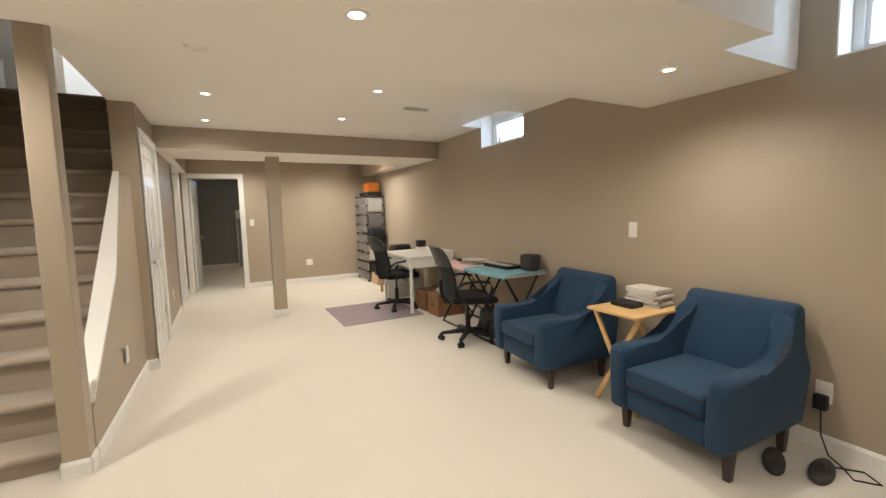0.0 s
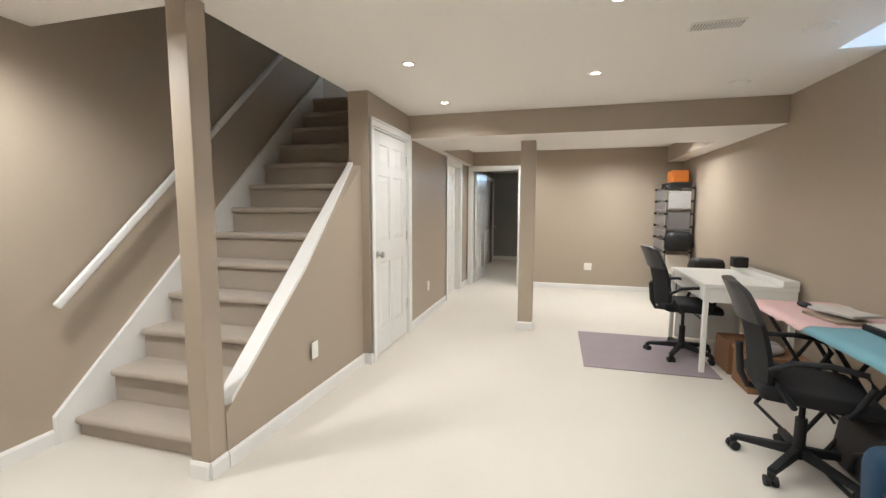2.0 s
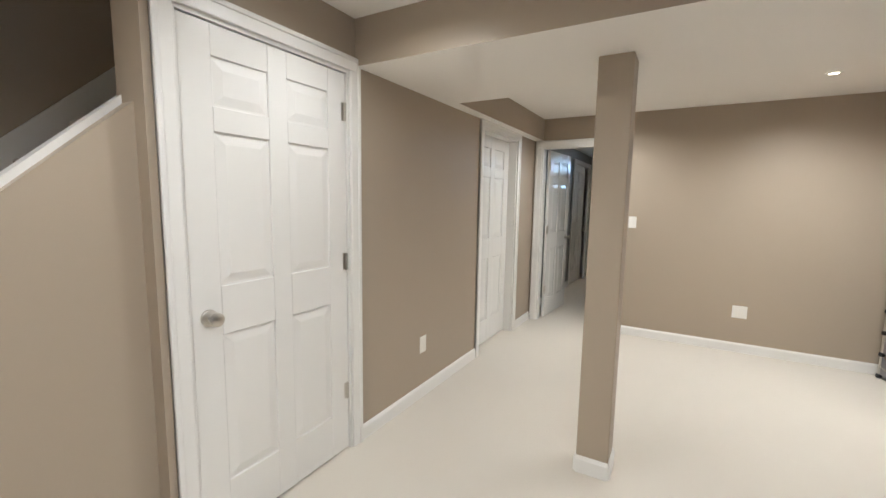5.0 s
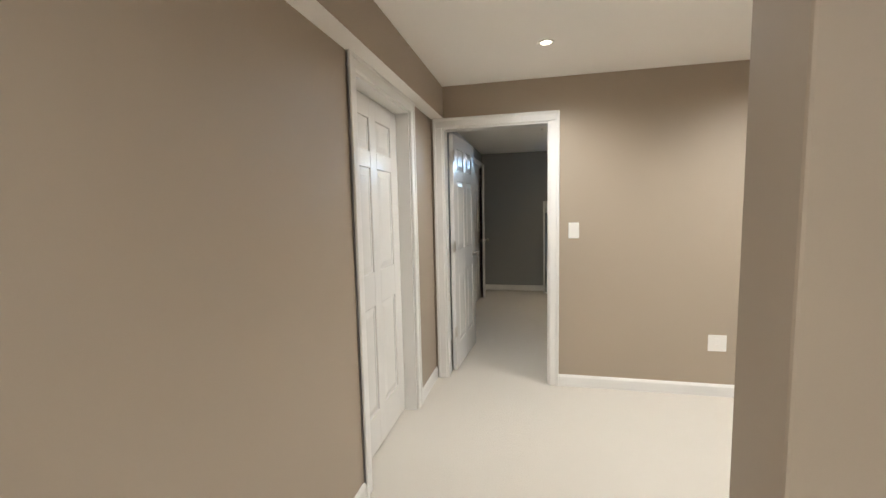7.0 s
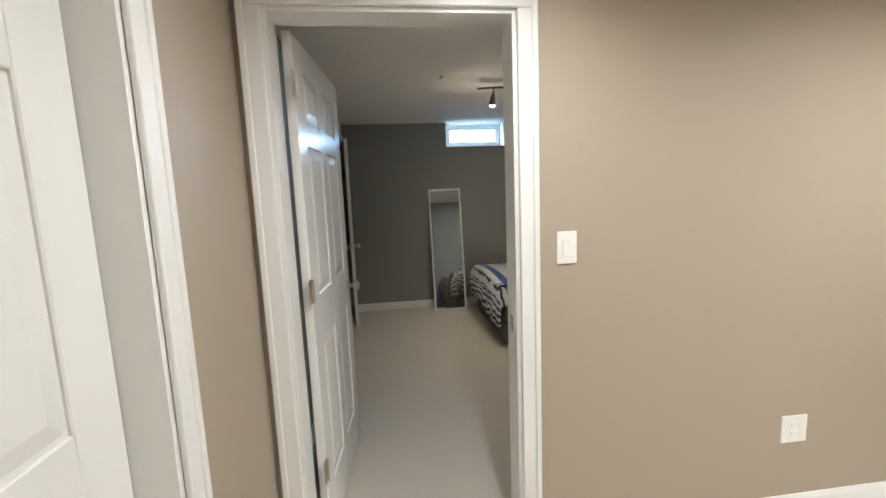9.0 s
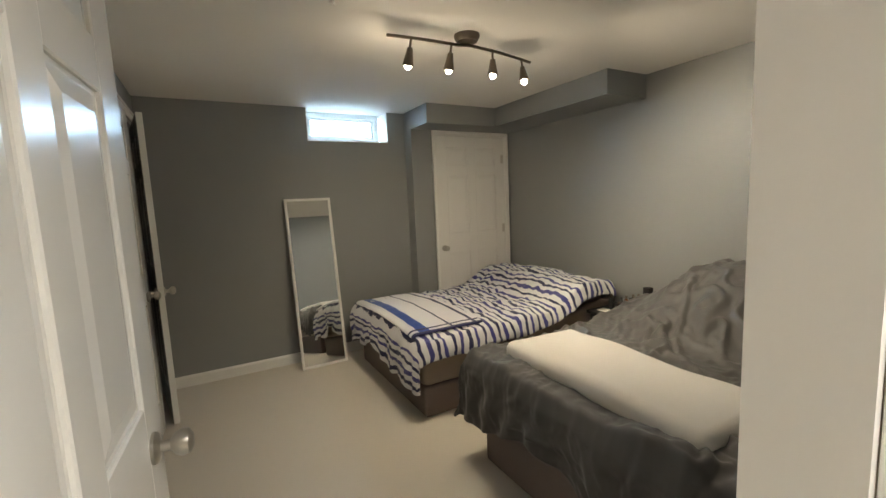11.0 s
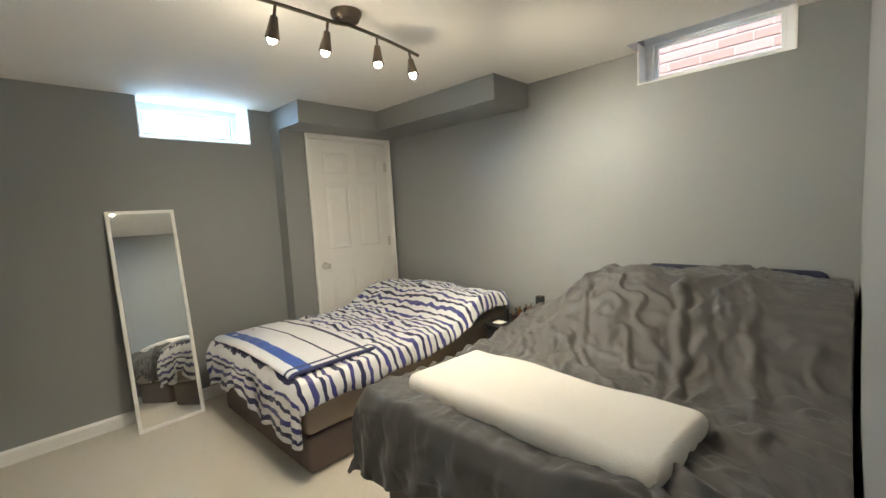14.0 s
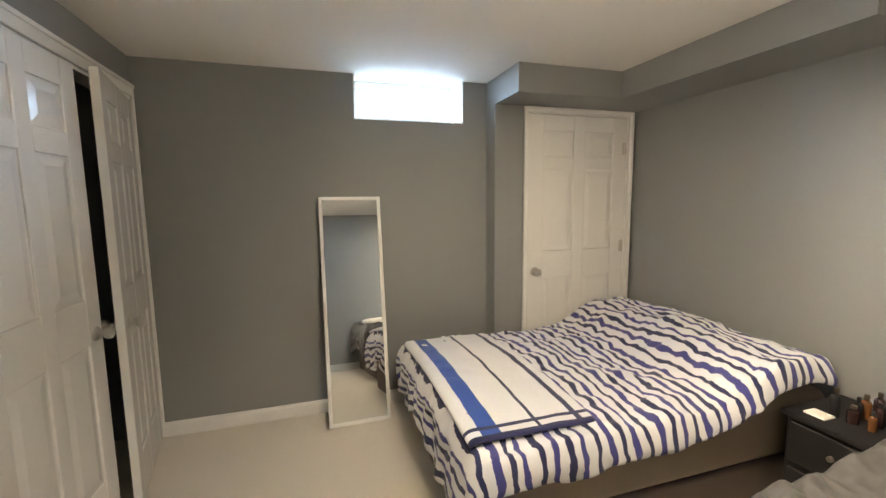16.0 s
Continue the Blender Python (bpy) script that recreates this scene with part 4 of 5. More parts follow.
stuff_box("grey_bin", "dark grey bin on the lowest shelf", "bin", mat("dark_bin", (0.06, 0.06, 0.065), 0.4), 2.65, 2.90, 7.55, 8.05, 0.106, 0.34, 0.02)
stuff_box("tan_carton", "tan cardboard carton standing on the carpet before the rack", "box", TAN, 2.62, 2.90, 7.05, 7.42, 0, 0.20, 0.004)
# low bench with things between rack and desk
lb = thing("low_cabinet", "low tan wooden stool with bags beside the white desk", "stool")
bm = bmesh.new()
add_box(bm, 2.45, 2.92, 6.02, 6.50, 0.60, 0.63, bevel=0.005)
part("seat", bm, TAN, lb)
for lx, ly in ((2.48, 6.05), (2.88, 6.05), (2.48, 6.46), (2.88, 6.46)):
    bm = bmesh.new()
    add_box(bm, lx - 0.018, lx + 0.018, ly - 0.018, ly + 0.018, 0, 0.60, bevel=0.003, seg=1)
    part("leg", bm, TAN, lb)
stuff_box("black_bag", "black soft bag on the tan stool", "bag", BLACK, 2.60, 2.90, 6.12, 6.42, 0.631, 0.80, 0.06, 0.015)
stuff_box("red_case", "small bright red case on the tan stool", "case", RED, 2.50, 2.58, 6.15, 6.30, 0.631, 0.67, 0.01)

# slippers and cables on the carpet beside the armchair
for k, (sx, sy, sr) in enumerate(((2.62, 0.86, 25), (2.72, 0.70, 12))):
    bm = bmesh.new()
    bmesh.ops.create_uvsphere(bm, u_segments=18, v_segments=12, radius=0.13, matrix=Matrix.Diagonal((1.0, 0.38, 0.34, 1)))
    for v in bm.verts:
        v.co.z = max(v.co.z, -0.012) + 0.012
        if v.co.x < -0.02 and v.co.z > 0.03:
            v.co.z = 0.03 - 0.2 * (v.co.z - 0.03)
    s = single("slipper", bm, mat("dark_slipper", (0.05, 0.045, 0.045), 0.85, vary=0.3, scale=20), "dark soft slipper on the carpet beside the armchair", "slipper", "slippers", smooth=True)
    s.matrix_world = pose(sx, sy, 0, 0, 0, sr)
bm = bmesh.new()
pts = [(2.95, 0.80, 0.24), (2.94, 0.79, 0.10), (2.93, 0.75, 0.006), (2.85, 0.66, 0.006), (2.78, 0.60, 0.006), (2.84, 0.52, 0.006), (2.90, 0.60, 0.006), (2.80, 0.72, 0.006)]
add_tube(bm, pts, 0.004, 6)
single("cable", bm, BLACK, "black power cable hanging from the wall outlet", "cable", smooth=True)
bm = bmesh.new()
add_box(bm, 2.925, 2.968, 0.77, 0.83, 0.235, 0.315, bevel=0.008)
single("plug_adapter", bm, BLACK, "black plug adapter in the lower socket", "plug")


# ---- wall plates ----
def plate(nm, x, y, z, face, turn, w=0.075, h=0.118, kind_="outlet"):
    t = thing(nm, "white plastic " + ("duplex outlet plate" if kind_ == "outlet" else "rocker light switch plate" if kind_ == "switch" else "blank square plate") + " on the wall", kind_)
    bm = bmesh.new()
    add_box(bm, -w / 2, w / 2, -0.006, 0, -h / 2, h / 2, bevel=0.003)
    part("plate", bm, PLASTICWHITE, t)
    if kind_ == "switch":
        bm = bmesh.new()
        add_box(bm, -0.017, 0.017, -0.009, -0.006, -0.033, 0.033, bevel=0.002)
        part("rocker", bm, PLASTICWHITE, t)
    elif kind_ == "outlet":
        for s in (-0.02, 0.02):
            bm = bmesh.new()
            add_box(bm, -0.016, 0.016, -0.008, -0.006, s - 0.014, s + 0.014, bevel=0.002)
            for q in (-0.006, 0.006):
                add_box(bm, q - 0.0012, q + 0.0012, -0.0084, -0.0078, s - 0.003, s + 0.007)
            part("socket", bm, PLASTICWHITE, t)
    t.matrix_world = pose(x, y, z, 0, 0, turn)
    return t


plate("wall_outlet", -0.49, 3.47, 0.375, 0, 90)
plate("wall_outlet", WEST, 5.91, 0.385, 0, 90)
plate("wall_outlet", 1.635, FARY, 0.39, 0, 0, 0.118, 0.118)
plate("light_switch", 0.655, FARY, 1.20, 0, 0, kind_="switch")
plate("light_switch", EAST, 2.0, 1.16, 0, -90, kind_="switch")
plate("wall_outlet", EAST, 0.80, 0.325, 0, -90)

bm = bmesh.new()
add_box(bm, DB[1] - 0.0215, DB[1] - 0.0182, 8.295, 8.325, 0.885, 0.945, bevel=0.001, seg=1)
add_box(bm, DB[1] - 0.0222, DB[1] - 0.0214, 8.303, 8.317, 0.900, 0.930)
single("strike_plate", bm, STEEL, "small nickel strike plate on the white door jamb", "door hardware")

# ---- handrail ----
hr = thing("handrail", "white painted wooden handrail fixed along the stair wall", "handrail")
bm = bmesh.new()
a, b = Vector((-1.575, 2.63, 0.80)), Vector((-1.575, 3.86, 2.005))
for p, q in ((a, b), (b, Vector((-1.575, 5.0, 3.13)))):
    v = q - p
    m = Matrix.Translation((p + q) / 2) @ v.to_track_quat("Z", "X").to_matrix().to_4x4()
    add_box(bm, -0.024, 0.024, -0.014, 0.014, -v.length / 2, v.length / 2, bevel=0.010, seg=3, m=m)
part("rail", bm, WHITE, hr, smooth=True)
for yy in (2.9, 3.8, 4.8):
    zz = 0.80 + (yy - 2.62) * 0.976
    bm = bmesh.new()
    add_tube(bm, [(-1.575, yy, zz - 0.015), (-1.58, yy, zz - 0.05), (-1.638, yy, zz - 0.07)], 0.006, 8)
    add_cyl(bm, (-1.64, yy, zz - 0.07), (-1.634, yy, zz - 0.07), 0.025)
    part("bracket", bm, STEEL, hr, "nickel bracket", True)


# ---- ceiling fittings ----
for px, py, pz in POTS:
    t = thing("pot_light", "round white recessed ceiling light switched on", "ceiling light", "recessed ceiling lights")
    bm = bmesh.new()
    n = 28
    ring = []
    for r, h in ((0.048, -0.001), (0.046, -0.006), (0.034, -0.007), (0.029, -0.003)):
        ring.append([bm.verts.new((px + r * math.cos(2 * math.pi * i / n), py + r * math.sin(2 * math.pi * i / n), pz + h)) for i in range(n)])
    for a, b in zip(ring, ring[1:]):
        for i in range(n):
            bm.faces.new((a[i], a[(i + 1) % n], b[(i + 1) % n], b[i]))
    part("trim_ring", bm, PLASTICWHITE, t, smooth=True)
    bm = bmesh.new()
    bmesh.ops.create_circle(bm, cap_ends=True, segments=24, radius=0.030, matrix=Matrix.Translation((px, py, pz - 0.003)))
    part("diffuser", bm, GLOW, t, "glowing warm lens")
sd = thing("smoke_detector", "round white smoke detector on the ceiling", "smoke detector")
bm = bmesh.new()
add_lathe(bm, [(0.065, 0), (0.065, -0.012), (0.058, -0.03), (0.04, -0.036)], Matrix.Translation((0.11, 2.64, CEIL)))
part("body", bm, PLASTICWHITE, sd, smooth=True)
bm = bmesh.new()
add_lathe(bm, [(0.02, 0), (0.018, -0.006)], Matrix.Translation((0.11, 2.64, CEIL - 0.036)))
part("test_button", bm, PLASTICWHITE, sd, smooth=True)


def vent(cx, cy, lx, ly):
    t = thing("ceiling_vent", "white slotted air vent in the ceiling", "vent", "ceiling vents")
    bm = bmesh.new()
    add_box(bm, cx - lx / 2, cx + lx / 2, cy - ly / 2, cy + ly / 2, CEIL - 0.006, CEIL, bevel=0.002, seg=1)
    part("frame", bm, PLASTICWHITE, t)
    k = int(lx / 0.016) - 1
    for i in range(k):
        bm = bmesh.new()
        xx = cx - lx / 2 + 0.014 + i * 0.016
        add_box(bm, xx, xx + 0.008, cy - ly / 2 + 0.012, cy + ly / 2 - 0.012, CEIL - 0.010, CEIL - 0.006)
        part("slat", bm, SILVERBOX, t)


vent(1.88, 3.56, 0.26, 0.10)
for cx, cy in ((2.41, 3.72), (2.42, 4.76)):
    t = thing("speaker_grille", "round white ceiling diffuser", "ceiling vent", "round ceiling diffusers")
    bm = bmesh.new()
    add_lathe(bm, [(0.075, 0), (0.07, -0.01), (0.05, -0.013), (0.045, -0.008), (0.02, -0.012)], Matrix.Translation((cx, cy, CEIL)))
    part("cover", bm, PLASTICWHITE, t, smooth=True)
bm = bmesh.new()
add_cyl(bm, (0.445, 9.94, BED_C - 0.02), (0.445, 9.94, BED_C), 0.012)
single("sprinkler_hook", bm, PLASTICWHITE, "small white hook in the bedroom ceiling", "hook", smooth=True)

# bedroom spot bar
BRONZE = mat("brushed_bronze", (0.20, 0.165, 0.13), 0.35, 1.0, vary=0.08)
tl = thing("spotlight_bar", "brushed nickel ceiling bar with four small spotlights switched on", "ceiling light")
bm = bmesh.new()
add_lathe(bm, [(0.068, 0), (0.068, -0.012), (0.055, -0.035), (0.03, -0.045)], Matrix.Translation((1.18, 10.04, BED_C)))
part("canopy", bm, BRONZE, tl, smooth=True)


def bar_at(x):
    s = (x - 1.18) / 0.46
    return Vector((x, 10.045 + 0.03 * s - 0.02 * (1 - s * s) * (1 if s > 0 else -1) * 0.5, BED_C - 0.052 - 0.022 * s * s))


bm = bmesh.new()
add_tube(bm, [bar_at(0.72 + 0.92 * k / 20) for k in range(21)], 0.008, 8)
part("bar", bm, BRONZE, tl, smooth=True)
for bx, by, bz in BULBS:
    top = bar_at(bx)
    aim = Vector((bx, by, bz)) - top
    bm = bmesh.new()
    m = Matrix.Translation(top) @ aim.to_track_quat("-Z", "Y").to_matrix().to_4x4()
    add_lathe(bm, [(0.006, 0), (0.006, -0.04), (0.014, -0.045), (0.018, -0.07), (0.026, -0.11), (0.029, -0.125), (0.024, -0.123)], m, 18)
    ob = mesh_object("spotlight_head", bm, BRONZE, True)
    ob.parent = tl
    bm = bmesh.new()
    bmesh.ops.create_uvsphere(bm, u_segments=16, v_segments=10, radius=0.018, matrix=m @ Matrix.Translation((0, 0, -0.128)))
    bl = part("bulb", bm, BULBGLOW, ob, "glowing bulb", True)


# ---- bedroom ----
def cloth_grid(name, x0, x1, y0, y1, drop_foot, drop_south, drop_north, top, material, label, category, wrinkle=0.012, freq=6.0, step=0.022, parent=None, jag=0.05, flare=0.05, seed=0.0, thick=0.010, head_drop=0.0, crease=0.0, folds=(), taper=0.0, corner=0.35):
    """A sheet over a bed: flat over the top, hanging over its foot (at x0) and its sides; u and v are metres of cloth."""
    us = np.arange(x0 - drop_foot, x1 + head_drop + 1e-6, step)
    vs = np.arange(y0 - drop_south, y1 + drop_north + 1e-6, step)
    bm = bmesh.new()
    uvl = bm.loops.layers.uv.new("uv")
    g, uv = {}, {}
    for i, u in enumerate(us):
        for j, v in enumerate(vs):
            du = max(0.0, x0 - u)
            dv, sgn = (y0 - v, -1) if v < y0 else (v - y1, 1) if v > y1 else (0.0, 0)
            dv = max(0.0, dv) * (1 - taper * sstep(x0 + 0.25, x0 + 1.0, u))
            dh = max(0.0, u - x1)
            cu, cv = min(max(u, x0), x1), min(max(v, y0), y1)
            z = top(cu, cv)
            d = max(du, dv, dh) + corner * min(du, dv)
            p = Vector((cu, cv, z))
            r = 0.045
            if d > 0:
                fall = max(0.0, d - r * 0.57)
                p.z -= r * min(1, (d / r) ** 2) * 0.6 + fall * 0.97
                outx = min(du, r) / r * (0.03 + flare * min(1, du / 0.4))
                outy = min(dv, r) / r * (0.03 + flare * min(1, dv / 0.4))
                p.x -= outx
                p.y += sgn * outy
                p.x += min(dh, r) / r * 0.01
            q = Vector((u * freq, v * freq, seed))
            n1 = noise.noise(q * 0.55)
            ridge = max(0.0, 1 - abs(noise.noise(q + Vector((2.3 * n1, 1.7 * n1, 0)))) * 3.4)
            n2 = noise.noise(q * 2.3 + Vector((9, 0, 0)))
            r2 = max(0.0, 1 - abs(noise.noise(q * 2.4 + Vector((3.1 * n1, 2.2 * n2, 7)))) * 3.6)
            amp = wrinkle * (ridge * 0.85 + r2 * 0.40 * (0.6 + n1) + n2 * 0.35 + n1 * 0.9)
            if crease:
                patch = max(0.0, min(1.0, 0.5 + 1.3 * noise.noise(Vector((u * 2.1, v * 2.1, seed + 8)))))
                for turn_, along, across, k_, share in ((0.85, 1.5, 6.5, 4.2, 1.0), (1.25, 3.0, 13.0, 3.6, 0.5), (0.35, 4.0, 21.0, 3.0, 0.28)):
                    ca, sa = math.cos(turn_), math.sin(turn_)
                    w = Vector(((u * ca + v * sa) * along + 0.5 * n2, (v * ca - u * sa) * across + 1.6 * n1 + 0.5 * n2, seed + 11 + 7 * share))
                    c1 = max(0.0, 1 - abs(noise.noise(w)) * k_)
                    amp += crease * share * c1 * c1 * (patch if share > 0.4 else 1.1 - patch)
                for ax, ay, bx, by, depth, wide in folds:
                    ex, ey = bx - ax, by - ay
                    k = max(0.0, min(1.0, ((u - ax) * ex + (v - ay) * ey) / (ex * ex + ey * ey)))
                    side = ((u - ax) * ey - (v - ay) * ex) / math.hypot(ex, ey) + 0.03 * n2 + 0.02 * n1
                    dist = math.hypot(u - ax - k * ex, v - ay - k * ey) if k in (0.0, 1.0) else abs(side)
                    s2 = side / (0.62 * wide)
                    amp += 0.6 * depth * math.sin(math.pi * k) * (math.exp(-((s2 - 1.0) ** 2) * 1.6) - 0.35 * math.exp(-(s2 * s2) * 2.0)) * (1.0 if dist < wide * 4 else 0.0)
            if d > r:
                fold = math.sin((v if du >= dv else u) * 34 + 5 * n1) * 0.012 * min(1, d / 0.25)
                if du >= dv:
                    p.x -= amp * 0.8 + fold
                else:
                    p.y += sgn * (abs(amp) * 0.8 + fold)
                edge = jag * noise.noise(Vector((u * 3.1, v * 3.1, seed + 4)))
                p.z += edge * min(1, d / 0.3)
            else:
                p.z += amp
            p.z = max(p.z, 0.02)
            g[i, j] = bm.verts.new(p)
            uv[i, j] = (u, v)
    for i in range(len(us) - 1):
        for j in range(len(vs) - 1):
            ks = [(i, j), (i + 1, j), (i + 1, j + 1), (i, j + 1)]
            f = bm.faces.new([g[k] for k in ks])
            f.smooth = True
            for lo, k in zip(f.loops, ks):
                lo[uvl].uv = uv[k]
    ob = part(name, bm, material, parent, label) if parent else single(name, bm, material, label, category)
    for pl in ob.data.polygons:
        pl.use_smooth = True
    so = ob.modifiers.new("thick", "SOLIDIFY")
    so.thickness, so.offset = thick, 1
    sd_ = ob.modifiers.new("round", "SUBSURF")
    sd_.levels = sd_.render_levels = 1
    return ob


def sstep(a, b, t):
    t = min(1, max(0, (t - a) / (b - a)))
    return t * t * (3 - 2 * t)


def striped(name, base, dark, period, stops, wob=0.02):
    """Stripes across the cloth, by metres of its length, with wavy edges."""
    m = mat(name, base, 0.85, vary=0.04, scale=8, fine=300, bump=0.3, sheen=0.2)
    nt = m.node_tree
    b = nt.nodes["Principled BSDF"]
    uvn = nt.nodes.new("ShaderNodeUVMap")
    sep = nt.nodes.new("ShaderNodeSeparateXYZ")
    nz = nt.nodes.new("ShaderNodeTexNoise")
    nz.inputs["Scale"].default_value, nz.inputs["Detail"].default_value = 9, 4
    nt.links.new(uvn.outputs[0], sep.inputs[0])
    nt.links.new(uvn.outputs[0], nz.inputs["Vector"])
    ma = nt.nodes.new("ShaderNodeMath")
    ma.operation = "MULTIPLY_ADD"
    ma.inputs[1].default_value = wob
    nt.links.new(nz.outputs["Fac"], ma.inputs[0])
    nt.links.new(sep.outputs["X"], ma.inputs[2])
    dv = nt.nodes.new("ShaderNodeMath")
    dv.operation = "DIVIDE"
    dv.inputs[1].default_value = period
    nt.links.new(ma.outputs[0], dv.inputs[0])
    fr = nt.nodes.new("ShaderNodeMath")
    fr.operation = "FRACT"
    nt.links.new(dv.outputs[0], fr.inputs[0])
    rp = nt.nodes.new("ShaderNodeValToRGB")
    rp.color_ramp.interpolation = "CONSTANT"
    el = rp.color_ramp.elements
    el[0].position, el[0].color = stops[0][0], (*stops[0][1], 1)
    el[1].position, el[1].color = stops[1][0], (*stops[1][1], 1)
    for pos, col in stops[2:]:
        e = el.new(pos)
        e.color = (*col, 1)
    nt.links.new(fr.outputs[0], rp.inputs[0])
    nt.links.new(rp.outputs[0], b.inputs["Base Color"])
    return m


WH, NV, RB, PV = (0.68, 0.68, 0.70), (0.018, 0.022, 0.085), (0.02, 0.07, 0.34), (0.05, 0.05, 0.22)
STRIPES = striped("striped_cotton", WH, NV, 0.24, [(0.0, WH), (0.14, NV), (0.24, WH), (0.38, PV), (0.50, WH), (0.64, NV), (0.74, WH), (0.87, PV), (0.96, WH)], 0.075)
PANEL = striped("blue_band_cotton", WH, NV, 1.0, [(0.0, WH), (0.02, RB), (0.10, WH), (0.255, NV), (0.27, WH), (0.43, NV), (0.46, WH)], 0.012)

B1X, B1Y0, B1Y1 = 1.00, 10.40, 11.66
pt = PANEL.node_tree
pu = pt.nodes.new("ShaderNodeUVMap")
ps = pt.nodes.new("ShaderNodeSeparateXYZ")
pt.links.new(pu.outputs[0], ps.inputs[0])
pm = pt.nodes.new("ShaderNodeMath")
pm.operation = "SUBTRACT"
pm.inputs[1].default_value = B1Y0
pt.links.new(ps.outputs["Y"], pm.inputs[0])
pr = pt.nodes.new("ShaderNodeValToRGB")
pr.color_ramp.interpolation = "CONSTANT"
pe = pr.color_ramp.elements
pe[0].position, pe[0].color = 0.0, (1, 1, 1, 1)
pe[1].position, pe[1].color = 0.065, (0, 0, 0, 1)
for pos, c in ((0.095, 1), (0.115, 0)):
    e = pe.new(pos)
    e.color = (c, c, c, 1)
pt.links.new(pm.outputs[0], pr.inputs[0])
px_ = pt.nodes.new("ShaderNodeMix")
px_.data_type = "RGBA"
pt.links.new(pr.outputs[0], px_.inputs["Factor"])
src = pt.nodes["Principled BSDF"].inputs["Base Color"].links[0].from_socket
pt.links.new(src, px_.inputs["A"])
px_.inputs["B"].default_value = (*NV, 1)
pt.links.new(px_.outputs["Result"], pt.nodes["Principled BSDF"].inputs["Base Color"])
b1 = thing("bed", "box spring bed with a mushroom grey fitted sheet", "bed")
bm = bmesh.new()
add_box(bm, B1X + 0.01, 2.80, B1Y0 + 0.01, B1Y1 - 0.01, 0.0, 0.205, bevel=0.02, seg=3)
part("box_spring", bm, mat("taupe_bed_skirt", (0.16, 0.125, 0.115), 0.8, vary=0.12, scale=6, fine=300, bump=0.2), b1, "brownish grey covered box spring", True)
bm = bmesh.new()
add_box(bm, B1X, 2.82, B1Y0, B1Y1, 0.207, 0.50, bevel=0.05, seg=5)
for v in bm.verts:
    if 0.25 < v.co.z < 0.47:
        v.co += Vector((noise.noise(v.co * 5), noise.noise(v.co * 5 + Vector((3, 0, 0))), 0)) * 0.012
part("mattress", bm, BEDGREY, b1, "mushroom grey sheeted mattress", True)
for py in (10.72, 11.32):
    bm = bmesh.new()
    add_box(bm, 2.28, 2.72, py - 0.28, py + 0.28, 0.50, 0.63, bevel=0.06, seg=5)
    pw = part("pillow", bm, BEDGREY, b1, smooth=True)


def top1(x, y):
    return 0.515 + 0.16 * sstep(2.05, 2.45, x) * (1 - 0.25 * sstep(2.6, 2.8, x)) + 0.03 * math.sin((y - B1Y0) * 2.6)


cloth_grid("duvet", B1X - 0.01, 2.74, B1Y0 - 0.01, B1Y1 + 0.01, 0.30, 0.115, 0.10, top1, STRIPES, "white duvet with wavy navy and violet stripes over the bed", "duvet", wrinkle=0.024, freq=9, jag=0.10, flare=0.03, seed=1.0, taper=0.3)


def top1b(x, y):
    return top1(x, y) + 0.022


cloth_grid("folded_blanket", B1X - 0.015, 1.52, B1Y0 + 0.04, B1Y1 - 0.05, 0.03, 0.0, 0.0, top1b, PANEL, "pale blanket with a royal blue band folded on the duvet", "blanket", wrinkle=0.004, freq=4, jag=0.0, flare=0.0, seed=2.0, thick=0.018)

B2X, B2Y0, B2Y1 = 1.06, 8.42, 9.87
b2 = thing("bed", "large bed with a cream mattress under a charcoal sheet", "bed")
bm = bmesh.new()
add_box(bm, B2X + 0.03, 2.80, B2Y0 + 0.01, B2Y1 - 0.01, 0.0, 0.24, bevel=0.02, seg=3)
part("box_spring", bm, mat("taupe_bed_base", (0.15, 0.12, 0.11), 0.8, vary=0.12, scale=6), b2, "brownish grey covered box spring", True)
bm = bmesh.new()
add_box(bm, B2X + 0.01, 2.82, B2Y0, B2Y1, 0.243, 0.56, bevel=0.05, seg=5)
part("mattress", bm, mat("cream_mattress", (0.50, 0.43, 0.35), 0.8, vary=0.08, scale=8, bump=0.2), b2, "cream mattress", True)
for py in (9.34, 8.78):
    for k in range(2):
        bm = bmesh.new()
        add_box(bm, 2.24 + 0.1 * k, 2.76, py - 0.30 + 0.05 * k, py + 0.30 - 0.07 * k, 0.565 + 0.13 * k, 0.69 + 0.13 * k, bevel=0.06, seg=5)
        part("pillow", bm, GREYCLOTH, b2, smooth=True)

bm = bmesh.new()
add_box(bm, 2.70, 2.81, 8.47, 9.30, 0.565, 0.965, bevel=0.045, seg=5)
part("pillow", bm, NAVY, b2, "navy pillow upright against the wall", True)


def top2(x, y):
    lump = 0.35 * sstep(1.80, 2.42, x) * (1 - 0.12 * sstep(2.6, 2.8, x))
    side = 1 - 0.72 * sstep(9.44, 9.87, y)
    return 0.592 + lump * side + 0.03 * noise.noise((x * 1.7, y * 1.7, 3)) + 0.05 * math.exp(-((x - 2.2) ** 2 + (y - 9.15) ** 2) / 0.08) - 0.02 * math.exp(-((y - 9.10) ** 2) / 0.012) * sstep(2.2, 2.5, x)


